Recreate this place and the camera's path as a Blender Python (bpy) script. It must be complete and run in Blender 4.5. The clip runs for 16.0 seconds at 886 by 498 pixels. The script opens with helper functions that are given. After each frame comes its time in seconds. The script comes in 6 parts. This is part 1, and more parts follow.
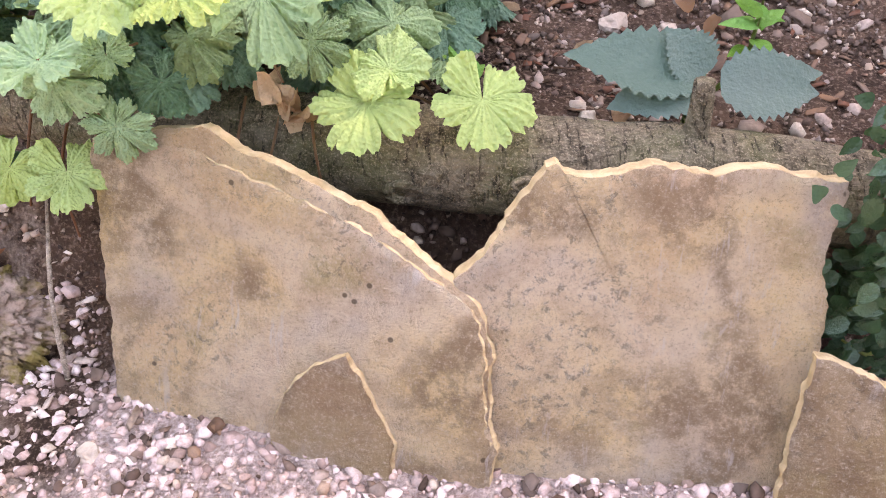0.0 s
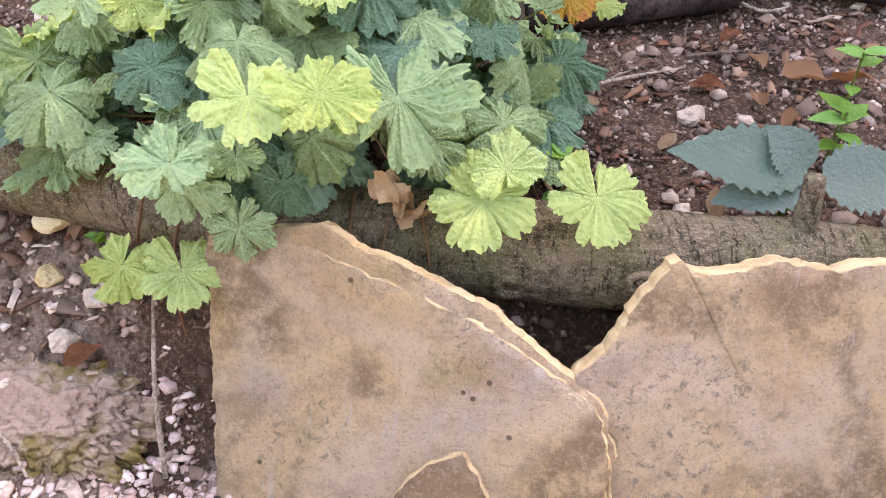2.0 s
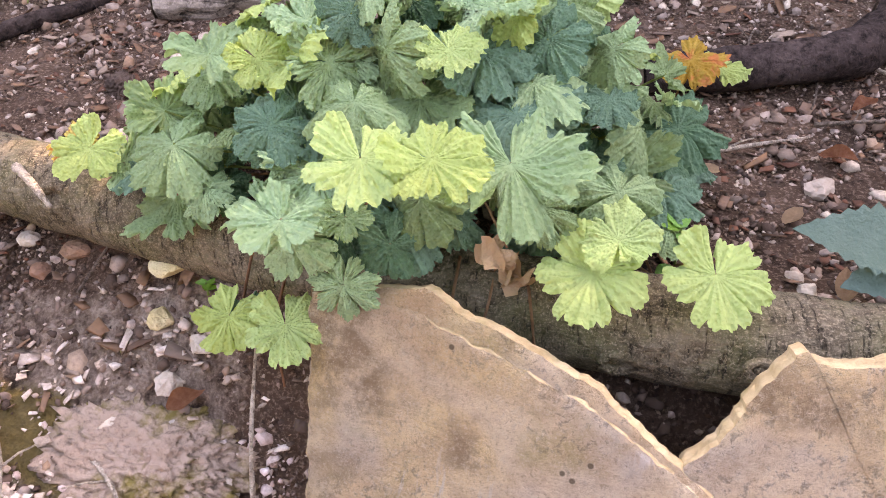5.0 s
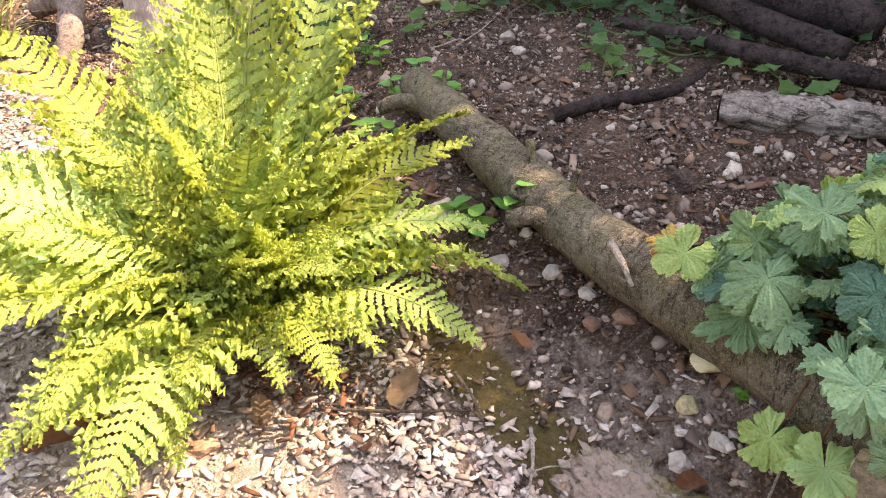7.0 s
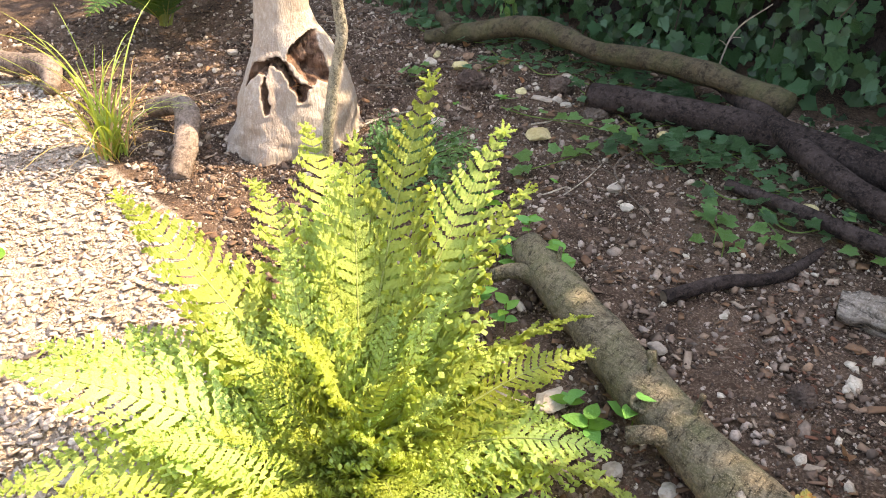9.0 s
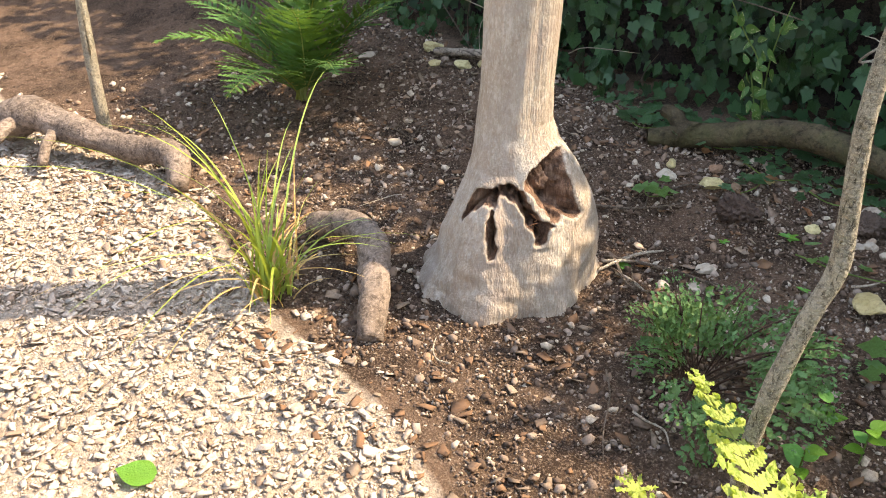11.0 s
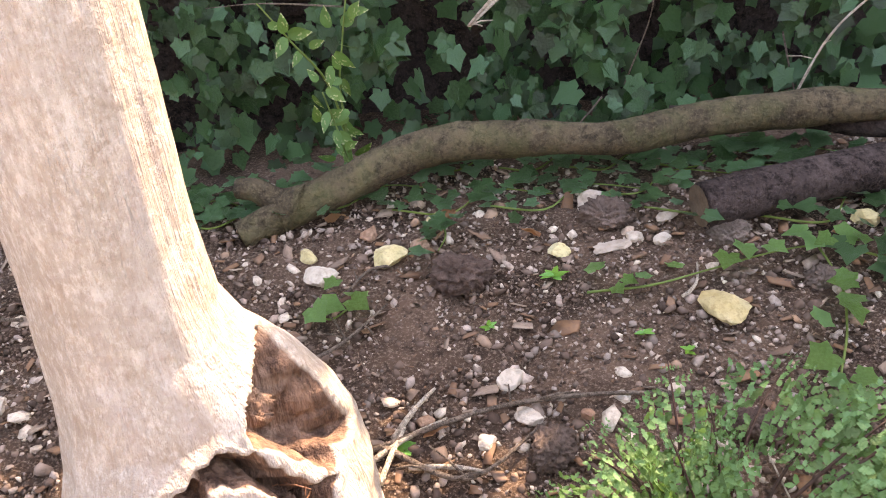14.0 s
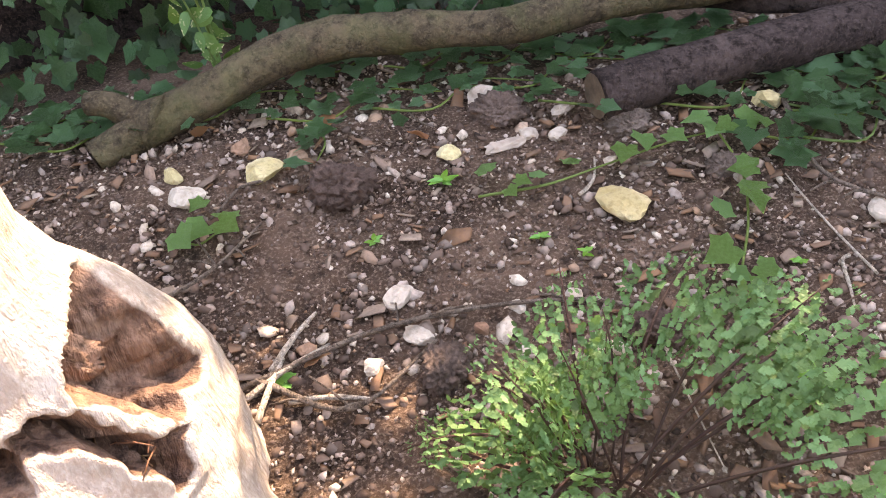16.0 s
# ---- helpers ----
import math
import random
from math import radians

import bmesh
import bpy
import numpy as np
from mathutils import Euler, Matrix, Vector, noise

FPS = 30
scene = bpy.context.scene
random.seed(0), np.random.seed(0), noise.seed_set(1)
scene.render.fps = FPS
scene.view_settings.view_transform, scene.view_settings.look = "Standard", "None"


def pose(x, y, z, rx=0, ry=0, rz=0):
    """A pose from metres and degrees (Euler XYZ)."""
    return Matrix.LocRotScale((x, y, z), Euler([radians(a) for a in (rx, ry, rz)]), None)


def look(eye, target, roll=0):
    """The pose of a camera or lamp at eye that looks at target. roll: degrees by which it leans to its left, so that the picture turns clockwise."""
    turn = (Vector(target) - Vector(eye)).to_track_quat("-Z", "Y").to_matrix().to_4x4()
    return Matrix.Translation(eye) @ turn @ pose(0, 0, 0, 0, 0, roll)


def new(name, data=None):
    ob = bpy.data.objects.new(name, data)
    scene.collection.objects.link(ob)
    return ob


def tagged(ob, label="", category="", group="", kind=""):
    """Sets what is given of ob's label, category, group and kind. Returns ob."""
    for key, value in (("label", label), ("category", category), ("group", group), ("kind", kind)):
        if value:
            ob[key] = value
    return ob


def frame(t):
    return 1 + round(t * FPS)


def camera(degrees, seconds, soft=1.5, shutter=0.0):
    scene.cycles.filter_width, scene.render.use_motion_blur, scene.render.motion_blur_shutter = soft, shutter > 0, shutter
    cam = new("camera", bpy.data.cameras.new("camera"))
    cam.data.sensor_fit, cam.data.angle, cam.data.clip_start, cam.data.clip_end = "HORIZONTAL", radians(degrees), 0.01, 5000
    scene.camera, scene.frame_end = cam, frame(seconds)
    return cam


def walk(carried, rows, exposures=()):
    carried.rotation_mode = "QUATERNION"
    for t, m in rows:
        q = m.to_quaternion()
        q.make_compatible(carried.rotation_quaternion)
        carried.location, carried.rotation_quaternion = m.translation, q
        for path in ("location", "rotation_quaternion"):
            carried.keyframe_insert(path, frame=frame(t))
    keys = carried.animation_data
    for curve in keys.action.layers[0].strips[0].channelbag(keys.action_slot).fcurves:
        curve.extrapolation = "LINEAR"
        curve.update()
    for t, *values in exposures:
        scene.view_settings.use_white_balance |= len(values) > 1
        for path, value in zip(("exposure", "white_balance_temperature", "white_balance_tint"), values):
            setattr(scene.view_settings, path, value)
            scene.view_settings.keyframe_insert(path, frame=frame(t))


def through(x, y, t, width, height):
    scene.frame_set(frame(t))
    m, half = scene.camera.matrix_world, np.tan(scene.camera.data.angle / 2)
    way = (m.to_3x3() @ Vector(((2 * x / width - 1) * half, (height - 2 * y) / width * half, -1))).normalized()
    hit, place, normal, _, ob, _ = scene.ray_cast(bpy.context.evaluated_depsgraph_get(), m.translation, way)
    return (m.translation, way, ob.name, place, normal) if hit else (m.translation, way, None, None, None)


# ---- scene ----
cam = camera(57.2, 16.0, soft=1.0)
PATH = [
    (0, (-0.003, 0.027, 0.862), (-0.002, 1.454, -0.539), 0.6),
    (0.5, (-0.053, 0.034, 0.893), (-0.038, 1.486, -0.482), 0.7),
    (1, (-0.126, 0.041, 0.906), (-0.113, 1.538, -0.421), 0.6),
    (1.5, (-0.168, 0.042, 0.891), (-0.157, 1.575, -0.393), 0.5),
    (2, (-0.155, 0.044, 0.886), (-0.144, 1.589, -0.383), 0.5),
    (2.5, (-0.135, 0.035, 0.882), (-0.123, 1.581, -0.386), 0.5),
    (3, (-0.14, 0.024, 0.908), (-0.121, 1.575, -0.355), 0.5),
    (3.2, (-0.161, 0.027, 0.921), (-0.139, 1.578, -0.341), 0.6),
    (5.3, (-0.164, 0.083, 0.89), (-0.531, 1.668, -0.274), -2.2),
    (5.5, (-0.186, 0.061, 0.905), (-0.674, 1.618, -0.252), -1.7),
    (6, (-0.247, 0.008, 0.948), (-1.021, 1.469, -0.177), -1.2),
    (6.5, (-0.322, -0.067, 1.02), (-1.292, 1.293, -0.081), -1.3),
    (7, (-0.368, -0.127, 1.099), (-1.469, 1.152, 0.024), -1.3),
    (7.5, (-0.39, -0.146, 1.254), (-1.524, 1.118, 0.197), -0.3),
    (8, (-0.429, -0.163, 1.445), (-1.564, 1.11, 0.399), 0.5),
    (8.5, (-0.505, -0.102, 1.481), (-1.65, 1.175, 0.454), 0.9),
    (9, (-0.614, -0.107, 1.456), (-1.825, 1.115, 0.436), 0.8),
    (9.5, (-0.696, -0.103, 1.522), (-1.998, 1.031, 0.513), 1.0),
    (10, (-0.96, -0.062, 1.481), (-2.304, 1.033, 0.485), 0.9),
    (10.2, (-1.115, -0.045, 1.502), (-2.478, 1.018, 0.497), 0.9),
    (12.3, (-2.709, 0.367, 1.346), (-3.623, 1.934, 0.506), 0.2),
    (12.5, (-2.769, 0.445, 1.365), (-3.621, 2.057, 0.543), -1.1),
    (13, (-2.872, 0.529, 1.367), (-3.456, 2.258, 0.549), -2.9),
    (13.5, (-2.953, 0.681, 1.246), (-3.134, 2.48, 0.391), -5.3),
    (14, (-2.922, 0.832, 1.131), (-2.967, 2.619, 0.235), -6.3),
    (14.5, (-2.961, 0.844, 1.041), (-2.967, 2.571, 0.032), -6.9),
    (15, (-2.918, 0.851, 1.044), (-2.917, 2.524, -0.053), -7.3),
    (15.5, (-2.857, 0.912, 1.059), (-2.799, 2.576, -0.05), -7.3),
    (16, (-2.841, 0.953, 1.055), (-2.73, 2.614, -0.055), -7.3),
]
walk(cam, [(t, look(eye, target, lean)) for t, eye, target, lean in PATH],
     exposures=[(0.0, 3.52, 9900, 36), (3.0, 3.52, 9900, 37), (5.3, 3.45, 9900, 38), (6.0, 2.9, 10200, 37), (7.0, 2.8, 9200, 28), (8.5, 2.75, 9200, 22), (9.0, 2.8, 9200, 18), (9.5, 2.6, 8900, 13), (10.2, 2.1, 8300, 9), (12.5, 3.42, 10000, 27), (14.5, 3.45, 9500, 28), (16.0, 3.48, 9500, 28)])

# ---------------------------------------------------------------- light
SUN_DIR = Vector((0.60, 0.80, 1.22)).normalized()      # towards the sun
world = bpy.data.worlds.new("sky")
scene.world = world
world.use_nodes = True
wn = world.node_tree
wn.nodes.clear()
sky = wn.nodes.new("ShaderNodeTexSky")
sky.sky_type, sky.sun_disc = "NISHITA", False
sky.sun_elevation = math.asin(SUN_DIR.z)
sky.sun_rotation = math.atan2(SUN_DIR.x, SUN_DIR.y)
sky_bg = wn.nodes.new("ShaderNodeBackground")
sky_bg.inputs[1].default_value = 0.15
sky_out = wn.nodes.new("ShaderNodeOutputWorld")
wn.links.new(sky.outputs[0], sky_bg.inputs[0])
wn.links.new(sky_bg.outputs[0], sky_out.inputs[0])
sun_data = bpy.data.lights.new("sun", "SUN")
sun_data.energy, sun_data.angle, sun_data.color = 2.0, radians(0.6), (1.0, 0.94, 0.84)
sun = new("sun", sun_data)
sun.matrix_world = look(SUN_DIR * 20, (0, 0, 0))

rng = np.random.default_rng(7)


# ---------------------------------------------------------------- materials
class Mat:
    """A small helper to write a node material."""

    def __init__(self, name):
        self.m = bpy.data.materials.new(name)
        self.m.use_nodes = True
        self.t = self.m.node_tree
        self.t.nodes.clear()
        self.out = self.t.nodes.new("ShaderNodeOutputMaterial")
        self.co = self.t.nodes.new("ShaderNodeTexCoord")
        self.geo = self.t.nodes.new("ShaderNodeNewGeometry")
        self.info = self.t.nodes.new("ShaderNodeObjectInfo")

    def put(self, socket, v):
        if hasattr(v, "is_output"):
            self.t.links.new(v, socket)
        elif isinstance(v, tuple) and len(v) == 3 and socket.type == "RGBA":
            socket.default_value = (*v, 1)
        else:
            socket.default_value = v

    def math(self, op, a, b=0.0, c=0.0):
        n = self.t.nodes.new("ShaderNodeMath")
        n.operation = op
        for i, v in enumerate((a, b, c)):
            self.put(n.inputs[i], v)
        return n.outputs[0]

    def noise(self, scale, detail=4.0, rough=0.6, where=None, stretch=None, warp=0.0):
        n = self.t.nodes.new("ShaderNodeTexNoise")
        n.inputs["Scale"].default_value, n.inputs["Detail"].default_value = scale, detail
        n.inputs["Roughness"].default_value, n.inputs["Distortion"].default_value = rough, warp
        src = where or self.geo.outputs["Position"]
        if stretch:
            mp = self.t.nodes.new("ShaderNodeMapping")
            mp.inputs["Scale"].default_value = stretch
            self.t.links.new(src, mp.inputs[0])
            src = mp.outputs[0]
        self.t.links.new(src, n.inputs["Vector"])
        return n.outputs[0]

    def cells(self, scale, where=None, feature="F1", out="Distance"):
        n = self.t.nodes.new("ShaderNodeTexVoronoi")
        n.feature = feature
        n.inputs["Scale"].default_value = scale
        self.t.links.new(where or self.geo.outputs["Position"], n.inputs["Vector"])
        return n.outputs[out]

    def ramp(self, fac, *stops):
        n = self.t.nodes.new("ShaderNodeValToRGB")
        els = n.color_ramp.elements
        while len(els) < len(stops):
            els.new(0.5)
        for e, (p, c) in zip(els, stops):
            e.position = p
            e.color = (*c, 1) if isinstance(c, tuple) else (c, c, c, 1)
        self.put(n.inputs[0], fac)
        return n.outputs[0]

    def mix(self, fac, a, b, blend="MIX"):
        n = self.t.nodes.new("ShaderNodeMix")
        n.data_type, n.blend_type = "RGBA", blend
        self.put(n.inputs[0], fac)
        self.put(n.inputs[6], a)
        self.put(n.inputs[7], b)
        return n.outputs[2]

    def tint(self, colour, fac, hue=0.02, val=0.5, sat=0.2):
        """Vary a colour about itself by a 0..1 value."""
        n = self.t.nodes.new("ShaderNodeHueSaturation")
        self.put(n.inputs["Hue"], self.math("MULTIPLY_ADD", fac, hue, 0.5 - hue / 2))
        self.put(n.inputs["Value"], self.math("MULTIPLY_ADD", fac, val, 1 - val / 2))
        self.put(n.inputs["Saturation"], self.math("MULTIPLY_ADD", fac, -sat, 1 + sat / 2))
        self.put(n.inputs["Color"], colour)
        return n.outputs[0]

    def attr(self, name):
        n = self.t.nodes.new("ShaderNodeAttribute")
        n.attribute_name = name
        return n.outputs["Fac"]

    def bump(self, height, depth, strength=1.0, before=None):
        n = self.t.nodes.new("ShaderNodeBump")
        n.inputs["Strength"].default_value, n.inputs["Distance"].default_value = strength, depth
        self.put(n.inputs["Height"], height)
        if before:
            self.put(n.inputs["Normal"], before)
        return n.outputs[0]

    def finish(self, colour, rough=0.8, normal=None, specular=0.3, through=None, amount=0.35):
        b = self.t.nodes.new("ShaderNodeBsdfPrincipled")
        self.put(b.inputs["Base Color"], colour)
        self.put(b.inputs["Roughness"], rough)
        b.inputs["Specular IOR Level"].default_value = specular
        if normal:
            self.put(b.inputs["Normal"], normal)
        last = b.outputs[0]
        if through is not None:
            tr = self.t.nodes.new("ShaderNodeBsdfTranslucent")
            self.put(tr.inputs[0], through)
            if normal:
                self.put(tr.inputs["Normal"], normal)
            mx = self.t.nodes.new("ShaderNodeMixShader")
            mx.inputs[0].default_value = amount
            self.t.links.new(last, mx.inputs[1])
            self.t.links.new(tr.outputs[0], mx.inputs[2])
            last = mx.outputs[0]
        self.t.links.new(last, self.out.inputs[0])
        return self.m


def leaf_material(name, colour, vary=0.6, rough=0.5, lobes=None, ribs=0.0, edge=None, spec=0.35, light=1.6, pieces=False, hue=0.05):
    """Leaf blade: lamina along local +y, stalk at the origin. lobes: angle between the main veins."""
    k = Mat(name)
    ob = k.co.outputs["Object"]
    rnd = k.geo.outputs["Random Per Island"] if pieces else k.info.outputs["Random"]
    big = k.noise(9, 3, where=ob)
    c = k.tint(colour, rnd, hue, vary, 0.25)
    c = k.mix(k.ramp(big, (0.35, 0.0), (0.7, 0.55)), c, tuple(min(1, v * 1.45 + 0.01) for v in colour), "MIX")
    fine = k.noise(160, 3, where=ob)
    height = fine
    if lobes:
        sep = k.t.nodes.new("ShaderNodeSeparateXYZ")
        k.t.links.new(ob, sep.inputs[0])
        ang = k.math("ARCTAN2", sep.outputs[0], sep.outputs[1])
        fold = k.math("PINGPONG", ang, lobes / 2)
        rad = k.math("POWER", k.math("ADD", k.math("MULTIPLY", sep.outputs[0], sep.outputs[0]), k.math("MULTIPLY", sep.outputs[1], sep.outputs[1])), 0.5)
        # main veins sit where the folded angle returns to nought
        vein = k.math("SUBTRACT", 1.0, k.ramp(k.math("MULTIPLY", k.math("MULTIPLY", fold, rad), 220), (0.05, 0.0), (0.55, 1.0)))
        side = k.ramp(k.math("SINE", k.math("SUBTRACT", k.math("MULTIPLY", rad, 620), k.math("MULTIPLY", fold, 16))), (0.55, 0.0), (0.95, 1.0))
        c = k.mix(k.math("MULTIPLY", vein, 0.16), c, tuple(min(1, v * 1.7 + 0.03) for v in colour))
        height = k.math("ADD", k.math("MULTIPLY", fine, 0.5), k.math("SUBTRACT", 1.0, k.math("ADD", k.math("MULTIPLY", k.ramp(k.cells(190, where=ob), (0.0, 1.0), (0.7, 0.0)), 0.6), k.math("MULTIPLY", vein, 0.35))))
    if edge:
        c = k.mix(k.ramp(k.noise(30, 3, where=ob), (0.52, 0.0), (0.6, 1.0)), c, edge)
    n = k.bump(height, 0.004, 1.0)
    return k.finish(c, rough, n, spec, k.mix(0.5, c, tuple(min(1, v * light) for v in (colour[0] * 1.2, colour[1] * 1.1, colour[2] * 0.5))), 0.32)


def bark_material(name, dark, light, ring=False, rough=0.85, moss=0.0, scale=1.0, spec=0.2, run=(1, 0.12, 1)):
    k = Mat(name)
    ob = k.co.outputs["Object"]
    n1 = k.noise(6 * scale, 5, where=ob)
    n2 = k.noise(40 * scale, 6, 0.7, where=ob)
    grain = k.noise(70 * scale, 4, 0.6, where=ob, stretch=run if not ring else (0.35, 1, 1), warp=0.6)
    c = k.mix(k.ramp(n1, (0.3, 0.0), (0.7, 1.0)), dark, light)
    c = k.mix(k.ramp(n2, (0.36, 0.85), (0.54, 0.0)), c, tuple(v * 0.38 for v in dark))
    c = k.mix(k.ramp(k.noise(120 * scale, 5, 0.7, where=ob), (0.5, 0.0), (0.7, 0.6)), c, tuple(min(1, v * 1.5) for v in light))
    if moss:
        c = k.mix(k.ramp(k.noise(11, 4, where=ob), (0.45, 0.0), (0.7, moss)), c, (0.11, 0.12, 0.045))
    if run[0] < 1:
        c = k.mix(k.ramp(grain, (0.36, 0.9), (0.48, 0.0)), c, tuple(v * 0.15 for v in dark))
    h = k.math("ADD", k.math("MULTIPLY", n2, 0.6), grain)
    if ring:
        crack = k.cells(34 * scale, where=ob, feature="DISTANCE_TO_EDGE")
        h = k.math("ADD", h, k.math("MULTIPLY", k.ramp(crack, (0.0, 0.0), (0.08, 1.0)), 0.06))
        dash = k.noise(150 * scale, 3, 0.6, where=ob, stretch=(1, 0.22, 0.22), warp=0.3)
        c = k.mix(k.ramp(dash, (0.33, 0.8), (0.42, 0.0)), c, tuple(v * 0.22 for v in dark))
        c = k.mix(k.ramp(k.noise(330 * scale, 3, 0.7, where=ob), (0.52, 0.0), (0.66, 0.7)), c, tuple(min(1, v * 1.7) for v in light))
        h = k.math("ADD", h, k.math("MULTIPLY", k.ramp(dash, (0.33, 0.0), (0.45, 1.0)), 0.25))
    return k.finish(c, rough, k.bump(h, 0.012, 1.0), spec)


def stone_material(name, a, b, dark=None, pits=60, rough=0.85, moss=0.0):
    k = Mat(name)
    ob = k.co.outputs["Object"]
    n1 = k.noise(7, 5, 0.6, where=ob)
    n2 = k.noise(pits, 5, 0.7, where=ob)
    c = k.mix(k.ramp(n1, (0.3, 0.0), (0.7, 1.0)), a, b)
    c = k.tint(c, k.info.outputs["Random"], 0.02, 0.35, 0.2)
    c = k.mix(k.ramp(n2, (0.3, 0.6), (0.52, 0.0)), c, dark or tuple(v * 0.4 for v in a))
    if moss:
        c = k.mix(k.ramp(k.noise(9, 5, 0.7, where=ob), (0.5, 0.0), (0.62, moss)), c, (0.19, 0.15, 0.04))
    return k.finish(c, rough, k.bump(k.math("ADD", n2, n1), 0.008, 1.0), 0.2)


def piece_material(name, *colours, rough=0.9, val=0.7):
    """For many small pieces joined into one mesh: a colour of its own for each island."""
    k = Mat(name)
    rnd = k.geo.outputs["Random Per Island"]
    c = k.ramp(rnd, *[(i / max(1, len(colours) - 1), c) for i, c in enumerate(colours)])
    n = k.noise(90, 5, 0.7)
    c = k.mix(k.ramp(n, (0.35, 0.5), (0.55, 0.0)), c, (0.12, 0.085, 0.065))
    return k.finish(c, rough, k.bump(n, 0.003, 0.7), 0.15)


# ground: dark moist soil in the bed, pale bark chips on the path, grey gritty soil before the slabs
k = Mat("ground_soil")
chipm, gritm, mossm = k.attr("chips"), k.attr("grit"), k.attr("moss")
n1, n2, n3 = k.noise(3.5, 5), k.noise(28, 6, 0.7), k.noise(150, 5, 0.7)
soil = k.mix(k.ramp(n1, (0.35, 0.0), (0.65, 1.0)), (0.044, 0.027, 0.018), (0.175, 0.110, 0.074))
soil = k.mix(k.ramp(n3, (0.5, 0.0), (0.68, 0.85)), soil, (0.36, 0.26, 0.19))
# hollows of n2 go near black: shade between crumbs put into the colour
soil = k.mix(k.ramp(n2, (0.34, 0.7), (0.45, 0.0)), soil, (0.022, 0.014, 0.010))
chip = k.mix(k.ramp(n2, (0.35, 0.0), (0.65, 1.0)), (0.36, 0.275, 0.205), (0.64, 0.53, 0.42))
chip = k.mix(k.ramp(n3, (0.3, 0.85), (0.5, 0.0)), chip, (0.24, 0.175, 0.13))
grit = k.mix(k.ramp(n3, (0.35, 0.0), (0.65, 1.0)), (0.34, 0.25, 0.205), (0.82, 0.68, 0.59))
grit = k.mix(k.ramp(n2, (0.35, 0.6), (0.55, 0.0)), grit, (0.11, 0.08, 0.065))
edge_noise = k.math("MULTIPLY_ADD", n2, 0.5, -0.25)
c = k.mix(k.ramp(k.math("ADD", gritm, edge_noise), (0.35, 0.0), (0.65, 1.0)), soil, grit)
c = k.mix(k.ramp(k.math("ADD", chipm, edge_noise), (0.35, 0.0), (0.65, 1.0)), c, chip)
green = k.mix(k.noise(60, 4), (0.05, 0.040, 0.014), (0.24, 0.175, 0.055))
c = k.mix(k.ramp(k.math("ADD", mossm, k.math("MULTIPLY_ADD", n2, 0.9, -0.45)), (0.4, 0.0), (0.62, 0.9)), c, green)
h = k.math("ADD", k.math("MULTIPLY", n2, 1.0), k.math("MULTIPLY", n3, 0.6))
GROUND = k.finish(c, 0.95, k.bump(h, 0.025, 1.0), 0.12)

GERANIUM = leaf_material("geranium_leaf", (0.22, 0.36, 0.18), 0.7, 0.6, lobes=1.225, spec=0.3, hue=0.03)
# darker, bluer green leaf, used mostly low and inside the bush
GERANIUM_BLUE = leaf_material("geranium_dark_leaf", (0.075, 0.18, 0.105), 0.5, 0.6, lobes=1.225, spec=0.3, hue=0.03)
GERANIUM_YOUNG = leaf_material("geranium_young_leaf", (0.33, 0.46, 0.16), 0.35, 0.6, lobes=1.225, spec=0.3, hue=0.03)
GERANIUM_ORANGE = leaf_material("geranium_turning_leaf", (0.42, 0.30, 0.06), 0.4, 0.6, lobes=1.225, edge=(0.55, 0.16, 0.05))
HELLEBORE = leaf_material("hellebore_leaf", (0.085, 0.165, 0.125), 0.25, 0.45, spec=0.45, hue=0.01)
FERN = leaf_material("fern_pinna", (0.33, 0.42, 0.10), 0.8, 0.55, light=1.9, spec=0.3)
FERN_GREEN = leaf_material("dark_fern_pinna", (0.085, 0.18, 0.040), 0.4, 0.55, light=1.5, spec=0.3)
FERN_FINE = leaf_material("lacy_fern_pinna", (0.085, 0.18, 0.056), 1.3, 0.5, light=1.6, spec=0.35, pieces=True, hue=0.04)
IVY = leaf_material("ivy_leaf", (0.068, 0.175, 0.066), 1.3, 0.3, spec=0.5, lobes=0.8, hue=0.04)
IVY_PIECES = leaf_material("ivy_foliage", (0.027, 0.080, 0.024), 1.9, 0.3, spec=0.5, pieces=True, hue=0.07)
IVY_YOUNG = leaf_material("young_ivy_leaf", (0.17, 0.36, 0.11), 0.6, 0.35, lobes=0.8)
EUONYMUS = leaf_material("glossy_small_leaf", (0.035, 0.105, 0.05), 0.8, 0.25, spec=0.6, hue=0.02)
VARIEGATED = leaf_material("variegated_leaf", (0.09, 0.20, 0.05), 0.3, 0.4, edge=(0.75, 0.70, 0.36))
WEED = leaf_material("weed_leaf", (0.11, 0.30, 0.05), 0.5, 0.5)
GRASS = leaf_material("grass_blade", (0.28, 0.36, 0.06), 0.6, 0.5, hue=0.06)
STRAW = leaf_material("dry_grass_blade", (0.52, 0.36, 0.15), 0.5, 0.7)
CROWN = leaf_material("tree_leaf", (0.055, 0.12, 0.03), 0.8, 0.5, pieces=True)
DRY_LEAF = leaf_material("dry_brown_leaf", (0.34, 0.155, 0.075), 0.7, 0.7, hue=0.04, light=1.2)
PALE_LEAF = leaf_material("pale_dry_leaf", (0.46, 0.32, 0.19), 0.4, 0.75, hue=0.03, light=1.1)
STALK = leaf_material("reddish_stalk", (0.20, 0.10, 0.05), 0.5, 0.6)
FERN_RIB = leaf_material("pale_fern_midrib", (0.30, 0.34, 0.10), 0.3, 0.6)
FERN_STEM = leaf_material("dark_fern_stem", (0.055, 0.028, 0.018), 0.3, 0.6)
GREEN_STALK = leaf_material("green_stalk", (0.13, 0.20, 0.05), 0.4, 0.6)

